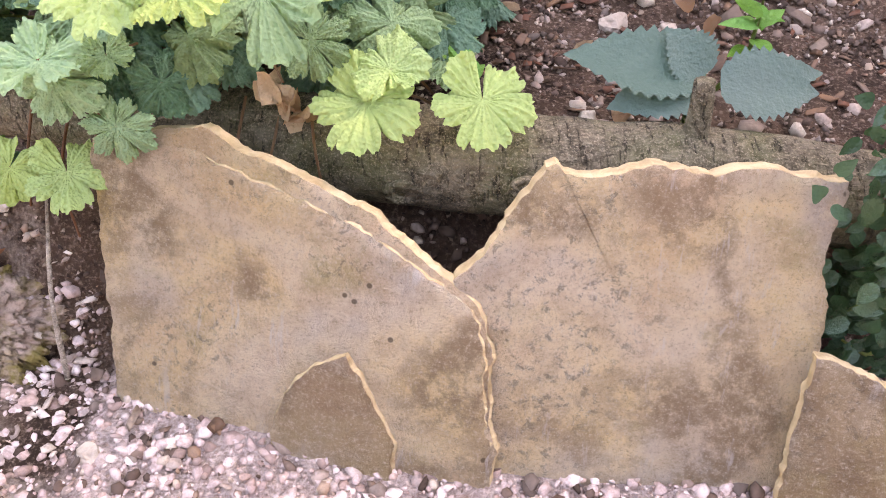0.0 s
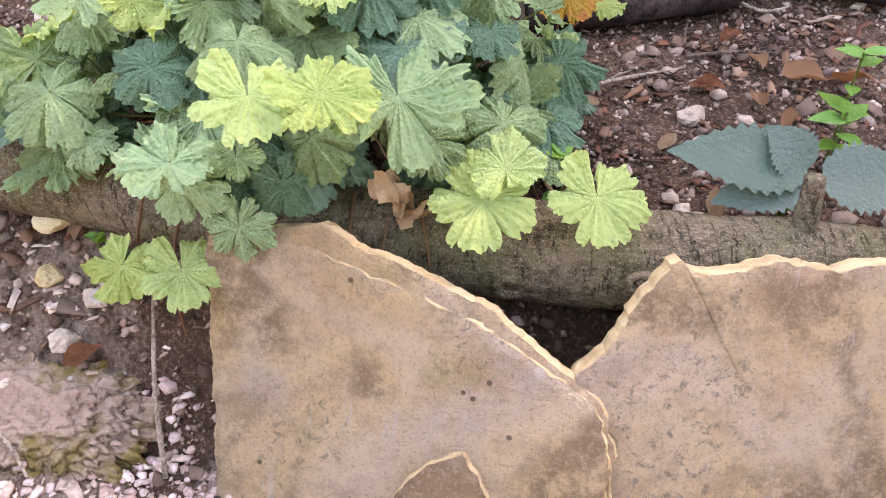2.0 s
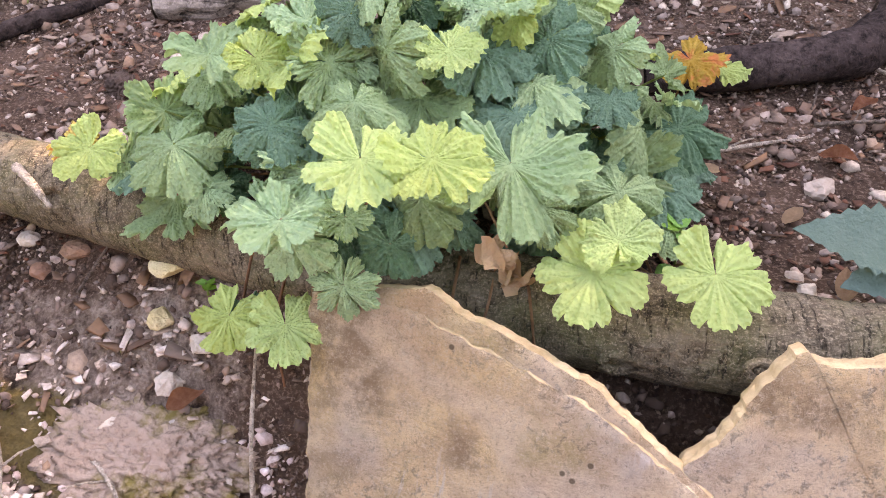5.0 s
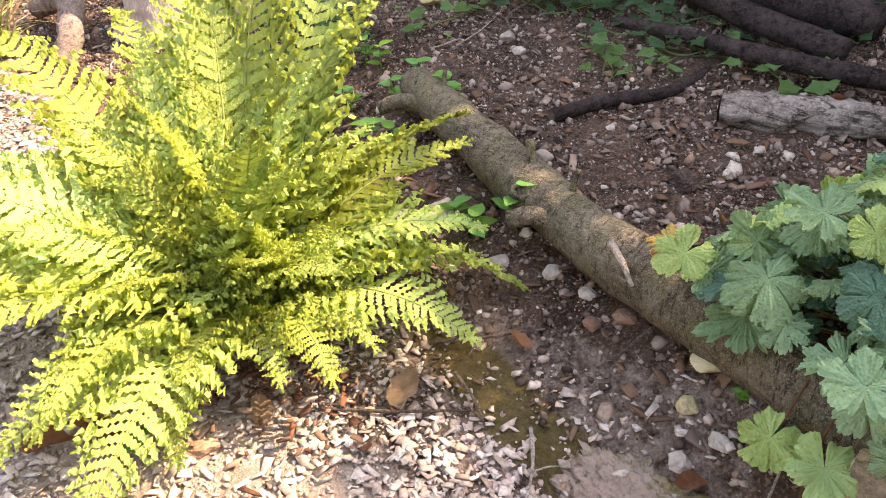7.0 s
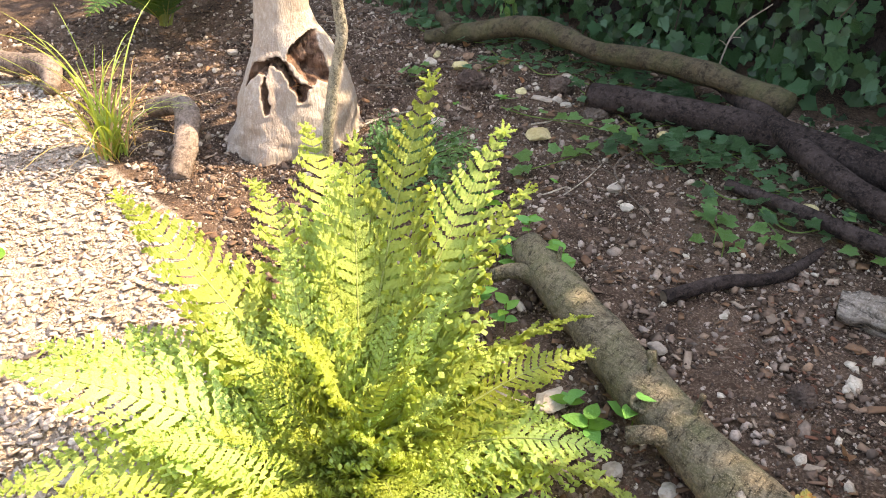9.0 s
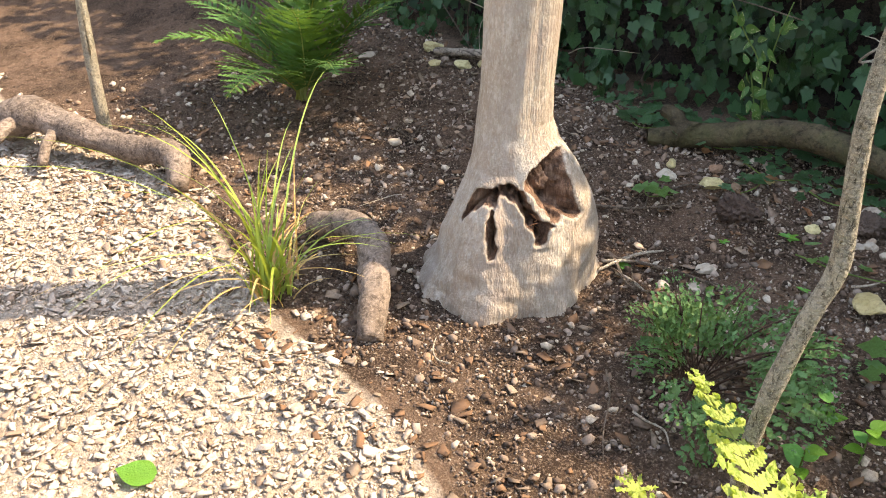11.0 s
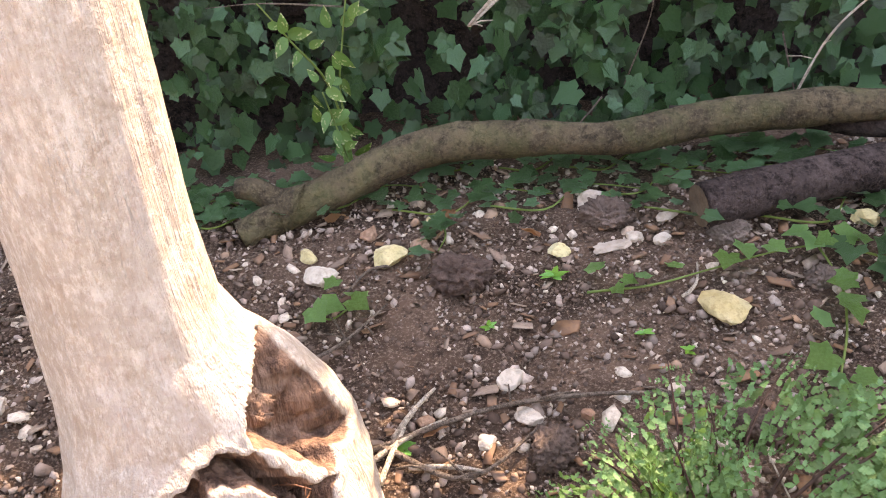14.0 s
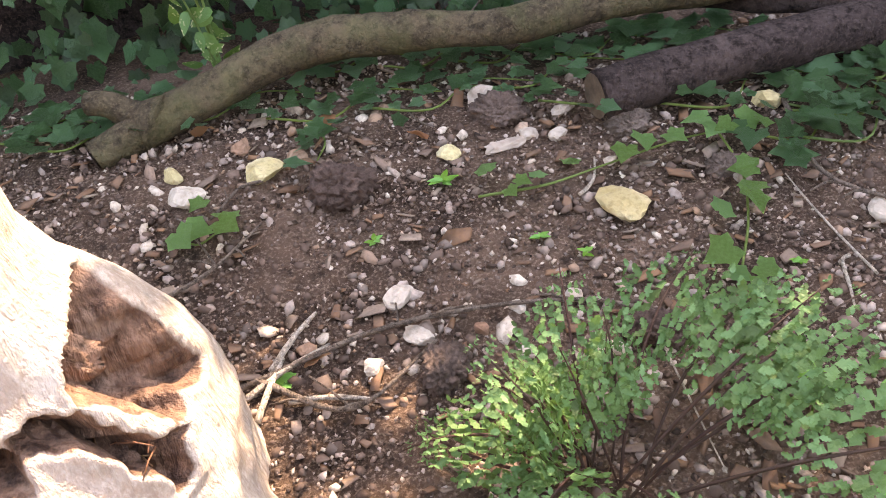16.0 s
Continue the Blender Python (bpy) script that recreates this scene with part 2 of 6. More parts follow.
LOG_BARK = bark_material("smooth_log_bark", (0.095, 0.076, 0.046), (0.205, 0.172, 0.115), ring=True, moss=0.55)
# bark of the dark logs; on the hedge's backdrop it stands for shade
DARK_BARK_AND_SHADE = bark_material("dark_wet_bark_and_shade", (0.018, 0.013, 0.011), (0.075, 0.055, 0.047), rough=0.9, spec=0.08)
BROWN_BARK = bark_material("brown_branch_bark", (0.045, 0.034, 0.019), (0.115, 0.088, 0.052), moss=0.4)
GREY_WOOD = bark_material("weathered_grey_wood", (0.17, 0.135, 0.10), (0.40, 0.335, 0.27), run=(0.10, 1, 1))
ROOT_WOOD = bark_material("dry_root_wood", (0.13, 0.095, 0.07), (0.30, 0.235, 0.19))
SAPLING_BARK = bark_material("pale_sapling_bark", (0.20, 0.17, 0.12), (0.42, 0.37, 0.28), ring=True, scale=2)
TWIG = bark_material("twig_bark", (0.10, 0.075, 0.055), (0.26, 0.20, 0.15), scale=3)
PALE_TWIG = bark_material("bleached_twig", (0.38, 0.31, 0.23), (0.62, 0.54, 0.42), scale=3)
k = Mat("unseen_fence_boards")
c = k.mix(k.ramp(k.noise(3, 4, stretch=(6, 6, 0.4)), (0.3, 0.0), (0.7, 1.0)), (0.09, 0.07, 0.05), (0.17, 0.13, 0.095))
FENCE = k.finish(c, 0.85, k.bump(k.noise(40, 4, stretch=(3, 3, 0.2)), 0.004, 0.8), 0.2)
CUT_WOOD = stone_material("cut_wood", (0.10, 0.075, 0.05), (0.2, 0.15, 0.10), pits=30)

YELLOW_STONE = stone_material("yellow_flint", (0.50, 0.40, 0.17), (0.72, 0.63, 0.38), dark=(0.26, 0.19, 0.09), pits=90)
WHITE_STONE = stone_material("white_flint", (0.40, 0.335, 0.26), (0.60, 0.52, 0.41), dark=(0.24, 0.185, 0.13), pits=50)
BROWN_STONE = stone_material("brown_stone", (0.26, 0.15, 0.09), (0.42, 0.27, 0.18), pits=50)
CLOD = stone_material("soil_clod", (0.085, 0.06, 0.045), (0.22, 0.16, 0.125), dark=(0.025, 0.017, 0.012), pits=160, rough=0.95)
MOSSY_STONE = stone_material("mossy_grey_stone", (0.42, 0.32, 0.235), (0.60, 0.48, 0.37), dark=(0.13, 0.09, 0.06), pits=120, moss=0.95)
PEBBLES = piece_material("pebbles", (0.18, 0.125, 0.09), (0.32, 0.245, 0.19), (0.52, 0.43, 0.33), (0.62, 0.53, 0.41), (0.34, 0.21, 0.13), (0.24, 0.18, 0.14))
GRAVEL = piece_material("gravel_grit", (0.42, 0.31, 0.265), (0.60, 0.475, 0.42), (0.46, 0.345, 0.295), (0.69, 0.565, 0.50), (0.52, 0.37, 0.30), (0.26, 0.185, 0.15), (0.82, 0.71, 0.63), (0.51, 0.395, 0.34))
CRUMBS = piece_material("soil_crumbs", (0.030, 0.019, 0.013), (0.15, 0.100, 0.072), (0.070, 0.045, 0.032), (0.25, 0.175, 0.13), (0.48, 0.385, 0.31), (0.042, 0.027, 0.019))
CHIPS = piece_material("bark_chips", (0.34, 0.25, 0.18), (0.60, 0.50, 0.40), (0.46, 0.36, 0.28), (0.66, 0.58, 0.48), (0.26, 0.175, 0.12))
STREWN = piece_material("strewn_chips", (0.36, 0.265, 0.19), (0.64, 0.53, 0.42), (0.48, 0.37, 0.28), (0.76, 0.67, 0.56), (0.54, 0.41, 0.31), (0.80, 0.72, 0.62), (0.42, 0.30, 0.22))
RED_LITTER = piece_material("red_brown_litter", (0.075, 0.032, 0.02), (0.19, 0.08, 0.045), (0.11, 0.05, 0.03), (0.28, 0.18, 0.12))
DEBRIS = piece_material("leaf_litter", (0.10, 0.06, 0.04), (0.24, 0.13, 0.07), (0.16, 0.11, 0.08), (0.33, 0.25, 0.18))

# sandstone of the edging slabs: warm buff with grey bloom, brown stains and a green foot
def sandstone(name, pale, warm, brown):
    k = Mat(name)
    ob = k.co.outputs["Object"]
    rnd = k.info.outputs["Random"]
    where = k.t.nodes.new("ShaderNodeVectorMath")
    k.t.links.new(ob, where.inputs[0])
    shift = k.t.nodes.new("ShaderNodeCombineXYZ")
    for axis, amount in ((0, 7.0), (1, 3.0)):
        k.t.links.new(k.math("MULTIPLY", rnd, amount), shift.inputs[axis])
    k.t.links.new(shift.outputs[0], where.inputs[1])
    ob = where.outputs[0]
    n2, sand, pit = k.noise(18, 7, 0.75, where=ob), k.noise(240, 4, 0.85, where=ob), k.noise(85, 6, 0.8, where=ob)
    c = k.mix(k.ramp(k.noise(5, 4, 0.6, where=ob, warp=0.6), (0.36, 0.0), (0.62, 1.0)), pale, warm)
    c = k.mix(k.ramp(k.noise(3.6, 4, 0.55, where=ob, warp=0.8), (0.50, 0.0), (0.66, 0.75)), c, brown)
    c = k.mix(k.ramp(k.noise(4.4, 3, 0.5, where=ob), (0.53, 0.0), (0.66, 0.65)), c, (0.56, 0.52, 0.48))
    c = k.mix(k.ramp(k.noise(7, 5, 0.65, where=ob), (0.58, 0.0), (0.70, 0.55)), c, (0.45, 0.37, 0.13))
    c = k.mix(k.math("MULTIPLY", k.ramp(k.noise(4.0, 3, 0.5, where=ob, warp=0.6), (0.51, 0.0), (0.60, 0.9)), k.ramp(n2, (0.42, 0.2), (0.56, 1.0))), c, (0.27, 0.18, 0.11))
    c = k.mix(k.math("MULTIPLY", k.ramp(k.noise(3.4, 2, 0.5, where=ob), (0.48, 0.0), (0.60, 0.9)), k.ramp(k.noise(60, 5, 0.8, where=ob, warp=0.4), (0.53, 0.0), (0.62, 0.7))), c, (0.12, 0.10, 0.075))
    c = k.mix(k.ramp(n2, (0.46, 0.0), (0.62, 0.5)), c, (0.60, 0.43, 0.25))
    c = k.mix(k.ramp(n2, (0.30, 0.45), (0.44, 0.0)), c, (0.95, 0.80, 0.55))
    c = k.mix(k.ramp(pit, (0.34, 0.55), (0.43, 0.0)), c, (0.36, 0.25, 0.135))
    c = k.mix(k.ramp(pit, (0.53, 0.0), (0.66, 0.6)), c, (0.84, 0.72, 0.52))
    c = k.mix(k.ramp(sand, (0.36, 0.5), (0.45, 0.0)), c, (0.38, 0.26, 0.14))
    c = k.mix(k.ramp(sand, (0.55, 0.0), (0.68, 0.6)), c, (0.92, 0.82, 0.62))
    c = k.mix(k.ramp(k.cells(17, where=ob), (0.05, 0.8), (0.075, 0.0)), c, (0.13, 0.09, 0.055))
    c = k.mix(k.math("MULTIPLY", k.ramp(k.noise(3.2, 2, 0.5, where=ob), (0.5, 0.0), (0.6, 1.0)), k.ramp(k.noise(26, 5, 0.7, where=ob, stretch=(1.4, 0.25, 1), warp=0.3), (0.58, 0.0), (0.66, 0.6))), c, (0.82, 0.78, 0.70))
    h = k.math("ADD", k.math("MULTIPLY", sand, 0.55), k.math("ADD", pit, k.math("MULTIPLY", n2, 0.9)))
    return k.finish(c, 0.9, k.bump(h, 0.030, 1.0), 0.15)


SANDSTONE = sandstone("buff_sandstone", (0.92, 0.71, 0.38), (0.90, 0.75, 0.53), (0.72, 0.50, 0.31))
BROWN_SANDSTONE = sandstone("brown_sandstone", (0.50, 0.36, 0.19), (0.56, 0.43, 0.28), (0.40, 0.25, 0.15))
k = Mat("fresh_sandstone_edge")
ob = k.co.outputs["Object"]
c = k.mix(k.ramp(k.noise(25, 5, where=ob), (0.35, 0.0), (0.65, 1.0)), (0.40, 0.29, 0.15), (0.62, 0.49, 0.29))
SANDSTONE_EDGE = k.finish(c, 0.9, k.bump(k.noise(70, 5, where=ob), 0.006, 0.9), 0.15)

# bare dead wood of the stump tree
k = Mat("bare_silver_wood")
ob = k.co.outputs["Object"]
n1 = k.noise(3.2, 5, 0.6, where=ob, stretch=(1.6, 1.6, 0.5), warp=0.8)
grain = k.noise(95, 4, 0.65, where=ob, stretch=(1, 1, 0.07))
c = k.mix(k.ramp(n1, (0.3, 0.0), (0.68, 1.0)), (0.33, 0.255, 0.185), (0.50, 0.445, 0.37))
c = k.mix(k.ramp(k.noise(38, 6, 0.75, where=ob, stretch=(1, 1, 0.5)), (0.5, 0.0), (0.6, 0.55)), c, (0.60, 0.54, 0.45))
c = k.mix(k.ramp(k.noise(8, 6, 0.7, where=ob, stretch=(1, 1, 0.25)), (0.47, 0.0), (0.62, 0.5)), c, (0.28, 0.20, 0.14))
c = k.mix(k.ramp(k.noise(60, 5, 0.75, where=ob, stretch=(1, 1, 0.6)), (0.36, 0.4), (0.46, 0.0)), c, (0.25, 0.18, 0.13))
c = k.mix(k.ramp(k.noise(150, 4, 0.7, where=ob, stretch=(1, 1, 0.55)), (0.50, 0.0), (0.63, 0.55)), c, (0.58, 0.515, 0.43))
c = k.mix(k.ramp(k.noise(210, 3, 0.7, where=ob, stretch=(1, 1, 0.4)), (0.36, 0.4), (0.45, 0.0)), c, (0.30, 0.20, 0.14))
c = k.mix(k.ramp(grain, (0.32, 0.3), (0.55, 0.0)), c, (0.27, 0.205, 0.15))
c = k.mix(k.ramp(k.noise(2.6, 4, 0.6, where=ob, stretch=(1, 1, 0.6), warp=1.2), (0.46, 0.0), (0.62, 0.6)), c, (0.33, 0.25, 0.205))
hollow = k.attr("hollow")
inside = k.mix(k.ramp(k.noise(26, 6, 0.75, where=ob, stretch=(1, 1, 0.3)), (0.38, 0.0), (0.62, 1.0)), (0.040, 0.018, 0.010), (0.24, 0.135, 0.085))
inside = k.mix(k.ramp(k.noise(9, 5, 0.7, where=ob), (0.5, 0.0), (0.66, 0.8)), inside, (0.33, 0.22, 0.155))
c = k.mix(k.ramp(k.math("ADD", hollow, k.math("MULTIPLY_ADD", n1, 0.3, -0.15)), (0.25, 0.0), (0.5, 1.0)), c, inside)
BARE_WOOD = k.finish(c, 0.62, k.bump(k.math("ADD", grain, k.noise(22, 5, 0.7, where=ob)), 0.010, 1.0), 0.3)


# ---------------------------------------------------------------- mesh helpers
def mesh(name, verts, faces, material, smooth=True):
    me = bpy.data.meshes.new(name)
    me.from_pydata([tuple(v) for v in verts], [], [tuple(int(i) for i in f) for f in faces])
    me.materials.append(material)
    if smooth:
        me.polygons.foreach_set("use_smooth", [True] * len(me.polygons))
    me.update()
    return me


def place(name, data, m, parent=None, label=""):
    ob = new(name, data)
    if parent is not None:
        ob.parent = parent
    ob.matrix_basis = m if isinstance(m, Matrix) else Matrix.Translation(m)
    if label:
        ob["label"] = label
    return ob


def thing(name, where, label, category, group="", data=None, kind=""):
    ob = new(name, data)
    ob.matrix_basis = where if isinstance(where, Matrix) else Matrix.Translation(where)
    return tagged(ob, label, category, group, kind)


def frame_of(origin, along, up):
    """A pose whose y axis runs along, and whose z axis leans to up."""
    y = Vector(along).normalized()
    x = y.cross(Vector(up)).normalized()
    z = x.cross(y)
    m = Matrix((x, y, z)).transposed().to_4x4()
    m.translation = Vector(origin)
    return m


def join(*pieces):
    vs, fs, n = [], [], 0
    for v, f in pieces:
        vs.extend(v)
        fs.extend([tuple(i + n for i in q) for q in f])
        n += len(v)
    return vs, fs


def bend(points, steps=6):
    """A smooth run through the points (Catmull-Rom)."""
    p = [Vector(q) for q in points]
    p = [p[0] * 2 - p[1]] + p + [p[-1] * 2 - p[-2]]
    out = []
    for i in range(1, len(p) - 2):
        for s in range(steps):
            t = s / steps
            out.append(0.5 * (2 * p[i] + (p[i + 1] - p[i - 1]) * t + (2 * p[i - 1] - 5 * p[i] + 4 * p[i + 1] - p[i + 2]) * t * t
                              + (3 * p[i] - p[i - 1] - 3 * p[i + 1] + p[i + 2]) * t ** 3))
    out.append(p[-2])
    return out


def tube(points, radii, sides=10, rough=0.0, seed=0, cap=True, freq=6.0):
    """A round limb along points; radii follow it evenly. rough: how uneven, as a share of the radius."""
    vs, fs, n = [], [], len(points)
    up = Vector((0.03, 0.05, 1))
    for i, p in enumerate(points):
        d = (points[min(i + 1, n - 1)] - points[max(i - 1, 0)]).normalized()
        a = d.cross(up if abs(d.dot(up.normalized())) < 0.95 else Vector((1, 0.1, 0))).normalized()
        b = a.cross(d)
        q = i / (n - 1) * (len(radii) - 1)
        j = min(int(q), len(radii) - 2) if len(radii) > 1 else 0
        r = radii[j] + (radii[min(j + 1, len(radii) - 1)] - radii[j]) * (q - j)
        for s in range(sides):
            t = 2 * math.pi * s / sides
            o = a * math.cos(t) + b * math.sin(t)
            k = 1 + rough * (noise.noise((p + o * r) * freq + Vector((seed, 0, 0))) + 0.5 * noise.noise((p + o * r) * freq * 4 + Vector((seed, 3, 0))))
            vs.append(p + o * r * k)
    for i in range(n - 1):
        for s in range(sides):
            u = (s + 1) % sides
            fs.append((i * sides + s, i * sides + u, (i + 1) * sides + u, (i + 1) * sides + s))
    if cap:
        for e, order in ((0, 1), (n - 1, -1)):
            c = len(vs)
            vs.append(points[e] + (points[e] - points[1 if e == 0 else n - 2]).normalized() * radii[0 if e == 0 else -1] * 0.12)
            for s in range(sides):
                u = (s + 1) % sides
                f = (e * sides + u, e * sides + s, c)
                fs.append(f if order == 1 else f[::-1])
    return vs, fs


def smooth(a, b, v):
    t = np.clip((np.asarray(v, float) - a) / (b - a), 0, 1)
    return t * t * (3 - 2 * t)


def height(x, y):
    """The lie of the land: a path, and a bed that rises behind its edge."""
    x, y = np.asarray(x, float), np.asarray(y, float)
    path = -0.098 + 0.118 * smooth(0, 3.3, -x)
    k = smooth(0.5, 1.2, -x)
    y0, y1 = 0.74 - 0.12 * k, 1.0 + 0.5 * k + smooth(1.3, 3, -x)
    bed = 0.17 + 0.03 * (np.clip(y, -2, 3.5) - 1.5) + 0.098 * smooth(1.85, 2.7, y)
    return path + (bed - path) * smooth(y0, y1, y)


def on_ground(x, y, lift=0.0):
    return Vector((x, y, float(height(x, y)) + lift))


def path_edge(x):
    """Where the chips of the path give way to the bed."""
    x = np.asarray(x, float)
    return 0.66 + 0.50 * smooth(2.0, 3.3, -x) + 0.10 * np.sin(x * 2.3)


def mossy_ground(x, y):
    """A strip of moss that runs down from the bed to the path's edge."""
    return np.exp(-(((x + 1.05) / 0.36) ** 4 + ((y - 0.85 + 0.27 * (x + 1.05)) / 0.075) ** 2))


LUMP = {}


def lump(detail):
    if detail not in LUMP:
        bm = bmesh.new()
        bmesh.ops.create_icosphere(bm, subdivisions=detail, radius=1)
        LUMP[detail] = ([v.co.copy() for v in bm.verts], [tuple(v.index for v in f.verts) for f in bm.faces])
        bm.free()
    return LUMP[detail]


def stone_mesh(name, size, material, seed, detail=3, rough=0.35, freq=1.4, chips=11):
    """A broken stone: a lump cut by random planes, with a rough skin."""
    rs = random.Random(seed * 13 + 1)
    cuts = []
    for i in range(chips):
        n = Vector((rs.gauss(0, 1), rs.gauss(0, 1), rs.gauss(0, 1))).normalized()
        cuts.append((n, rs.uniform(0.62, 1.0)))
    vs, fs = lump(detail)
    out = []
    for v in vs:
        k = min([1.08] + [d / max(0.05, n.dot(v)) for n, d in cuts if n.dot(v) > 0.05])
        k *= 1 + rough * 0.35 * noise.noise(v * freq * 1.5 + Vector((seed * 3.7, 1, 2))) + rough * 0.22 * noise.noise(v * freq * 5 + Vector((seed, 7, 2)))
        out.append(Vector((v.x * size[0], v.y * size[1], v.z * size[2])) * k / 2)
    return mesh(name, out, fs, material, smooth=detail > 3)


def scatter(name, spots, sizes, shape, material, parent_label, category, flat=0.7, sink=0.25, lift=None):
    """Many loose pieces as one object of kind stuff. shape: (verts, faces) of a unit piece."""
    base = np.array([tuple(v) for v in shape[0]])
    faces = np.array([list(f) for f in shape[1]])
    n, m = len(spots), len(base)
    q = rng.uniform(0, 2 * math.pi, n)
    tilt = rng.normal(0, 0.28, (n, 2))
    jit = 1 + rng.normal(0, 0.24, (n, m, 3))
    stretch = rng.uniform(0.65, 1.35, (n, 3)) * np.array([1, 1, flat])
    pts = base[None] * jit * stretch[:, None] * np.asarray(sizes)[:, None, None]
    c, s = np.cos(q), np.sin(q)
    x = pts[..., 0] * c[:, None] - pts[..., 1] * s[:, None]
    y = pts[..., 0] * s[:, None] + pts[..., 1] * c[:, None]
    z = pts[..., 2] + x * tilt[:, :1] + y * tilt[:, 1:]
    xs, ys = np.asarray(spots)[:, 0], np.asarray(spots)[:, 1]
    ground_z = height(xs, ys) + np.asarray(sizes) * flat * (0.5 - sink) + (0 if lift is None else lift)
    out = np.stack([x + xs[:, None], y + ys[:, None], z + ground_z[:, None]], -1).reshape(-1, 3)
    fs = (faces[None] + (np.arange(n) * m)[:, None, None]).reshape(-1, faces.shape[1])
    me = bpy.data.meshes.new(name)
    me.vertices.add(len(out))
    me.vertices.foreach_set("co", out.ravel())
    kf = faces.shape[1]
    me.loops.add(len(fs) * kf)
    me.loops.foreach_set("vertex_index", fs.ravel())
    me.polygons.add(len(fs))
    me.polygons.foreach_set("loop_start", np.arange(len(fs)) * kf)
    me.update(calc_edges=True)
    me.validate()
    me.materials.append(material)
    return tagged(new(name, me), parent_label, category, kind="stuff")


# ---------------------------------------------------------------- ground
def ground_sheet():
    xs = np.concatenate([[-400, -120, -40, -18, -11], np.arange(-8.5, 2.0, 0.022), [3, 5, 10, 20, 60, 150, 400]])
    ys = np.concatenate([[-400, -120, -40, -15, -6, -3], np.arange(-1.6, 3.6, 0.022), [4.2, 5, 7, 12, 30, 100, 400]])
    X, Y = np.meshgrid(xs, ys)
    Z = height(X, Y)
    slabside = smooth(1.0, 0.8, np.hypot(X - 0.32, (Y - 0.62) * 0.8) + 0.10 * np.sin(X * 3.1 + Y * 4.7))
    chips = np.maximum(smooth(0.05, -0.05, Y - path_edge(X)), 0.46 * smooth(1.16, 0.98, Y) * smooth(-2.3, -1.9, X) * smooth(-0.35, -0.7, X)) * (1 - slabside)
    grit = smooth(0.82, 0.72, Y) * slabside
    moss = 1.1 * mossy_ground(X, Y)
    bumps = np.zeros(X.shape)
    near = (np.abs(X + 3.2) < 5.3) & (Y > -1.7) & (Y < 3.6)
    for i, j in zip(*np.nonzero(near)):
        v = Vector((X[i, j], Y[i, j], 0))
        clod = noise.noise(v * 7) * 0.5 + noise.noise(v * 19 + Vector((3, 0, 0))) * 0.35 + noise.noise(v * 43) * 0.25
        bumps[i, j] = clod
    Z = Z + bumps * (0.020 - 0.010 * chips - 0.006 * grit)
    ny, nx = X.shape
    verts = np.stack([X, Y, Z], -1).reshape(-1, 3)
    a = (np.arange(ny - 1)[:, None] * nx + np.arange(nx - 1)).ravel()
    faces = np.stack([a, a + 1, a + nx + 1, a + nx], 1)
    me = mesh("ground", verts, faces, GROUND)
    for name, values in (("chips", chips), ("grit", grit), ("moss", moss)):
        me.attributes.new(name, "FLOAT", "POINT").data.foreach_set("value", values.ravel())
    return tagged(new("ground", me), "dark crumbly bed soil beside a path of pale bark chips", "ground", kind="structure")


ground_sheet()


# ---------------------------------------------------------------- leaf shapes
LOBE = ((0, 1.02), (0.07, 1.0), (0.11, 0.955), (0.17, 0.985), (0.25, 0.955), (0.29, 0.90), (0.36, 0.915), (0.42, 0.84), (0.46, 0.77), (0.51, 0.83), (0.57, 0.91), (0.63, 0.90), (0.67, 0.845), (0.74, 0.865), (0.82, 0.83), (0.88, 0.76), (0.94, 0.63), (1.0, 0.42))


def palmate(lobes, size, open_, cup, seed, back=0.16, rings=6):
    """A deeply cut round leaf: wedge lobes, each cut again into three blunt toothed parts. Stalk at the origin, tip along +y."""
    r = random.Random(seed)
    step = (math.pi * 2 - back) / lobes
    rim = []
    for k in range(lobes):
        side = abs(k + 0.5 - lobes / 2) / (lobes / 2)
        reach = size * 0.5 * r.uniform(0.9, 1.08) * (1 - 0.24 * side ** 1.5)
        mid = -math.pi + back / 2 + (k + 0.5) * step + r.uniform(-0.06, 0.06)
        wide = r.uniform(0.93, 1.04)
        deep = r.uniform(0.85, 1.15) * open_
        for i in range(-len(LOBE) + 1, len(LOBE)):
            q, f = LOBE[abs(i)]
            f = 1 - (1 - f) * deep * r.uniform(0.88, 1.12)
            a = mid + math.copysign(q, i) * step / 2 * wide + r.uniform(-0.012, 0.012)
            rim.append((math.sin(a) * reach * f, math.cos(a) * reach * f, i / len(LOBE), k))
    lift = [r.uniform(-0.10, 0.10) for k in range(lobes)]
    vs, fs = [Vector((0, 0, 0))], []
    ph = r.uniform(0, 6)
    for g in range(1, rings + 1):
        f = (g / rings) ** 0.9
        for x, y, q, k in rim:
            z = cup * size * f * f * 0.55 - 0.06 * size * f ** 4 + lift[k] * size * f * f
            z += 0.025 * size * f * math.cos(q * math.pi * 1.1) + 0.02 * size * f * math.cos(q * math.pi * 5)
            z += 0.15 * size * f * noise.noise(Vector((x * f * 20 + ph, y * f * 20, seed))) + 0.06 * size * f * noise.noise(Vector((x * f * 75 + ph, y * f * 75, seed)))
            vs.append(Vector((x * f, y * f, z)))
    n = len(rim)
    for i in range(n - 1):
        fs.append((0, 2 + i, 1 + i))
        for g in range(rings - 1):
            a = 1 + g * n + i
            fs.append((a, a + 1, a + n + 1, a + n))
    return vs, fs


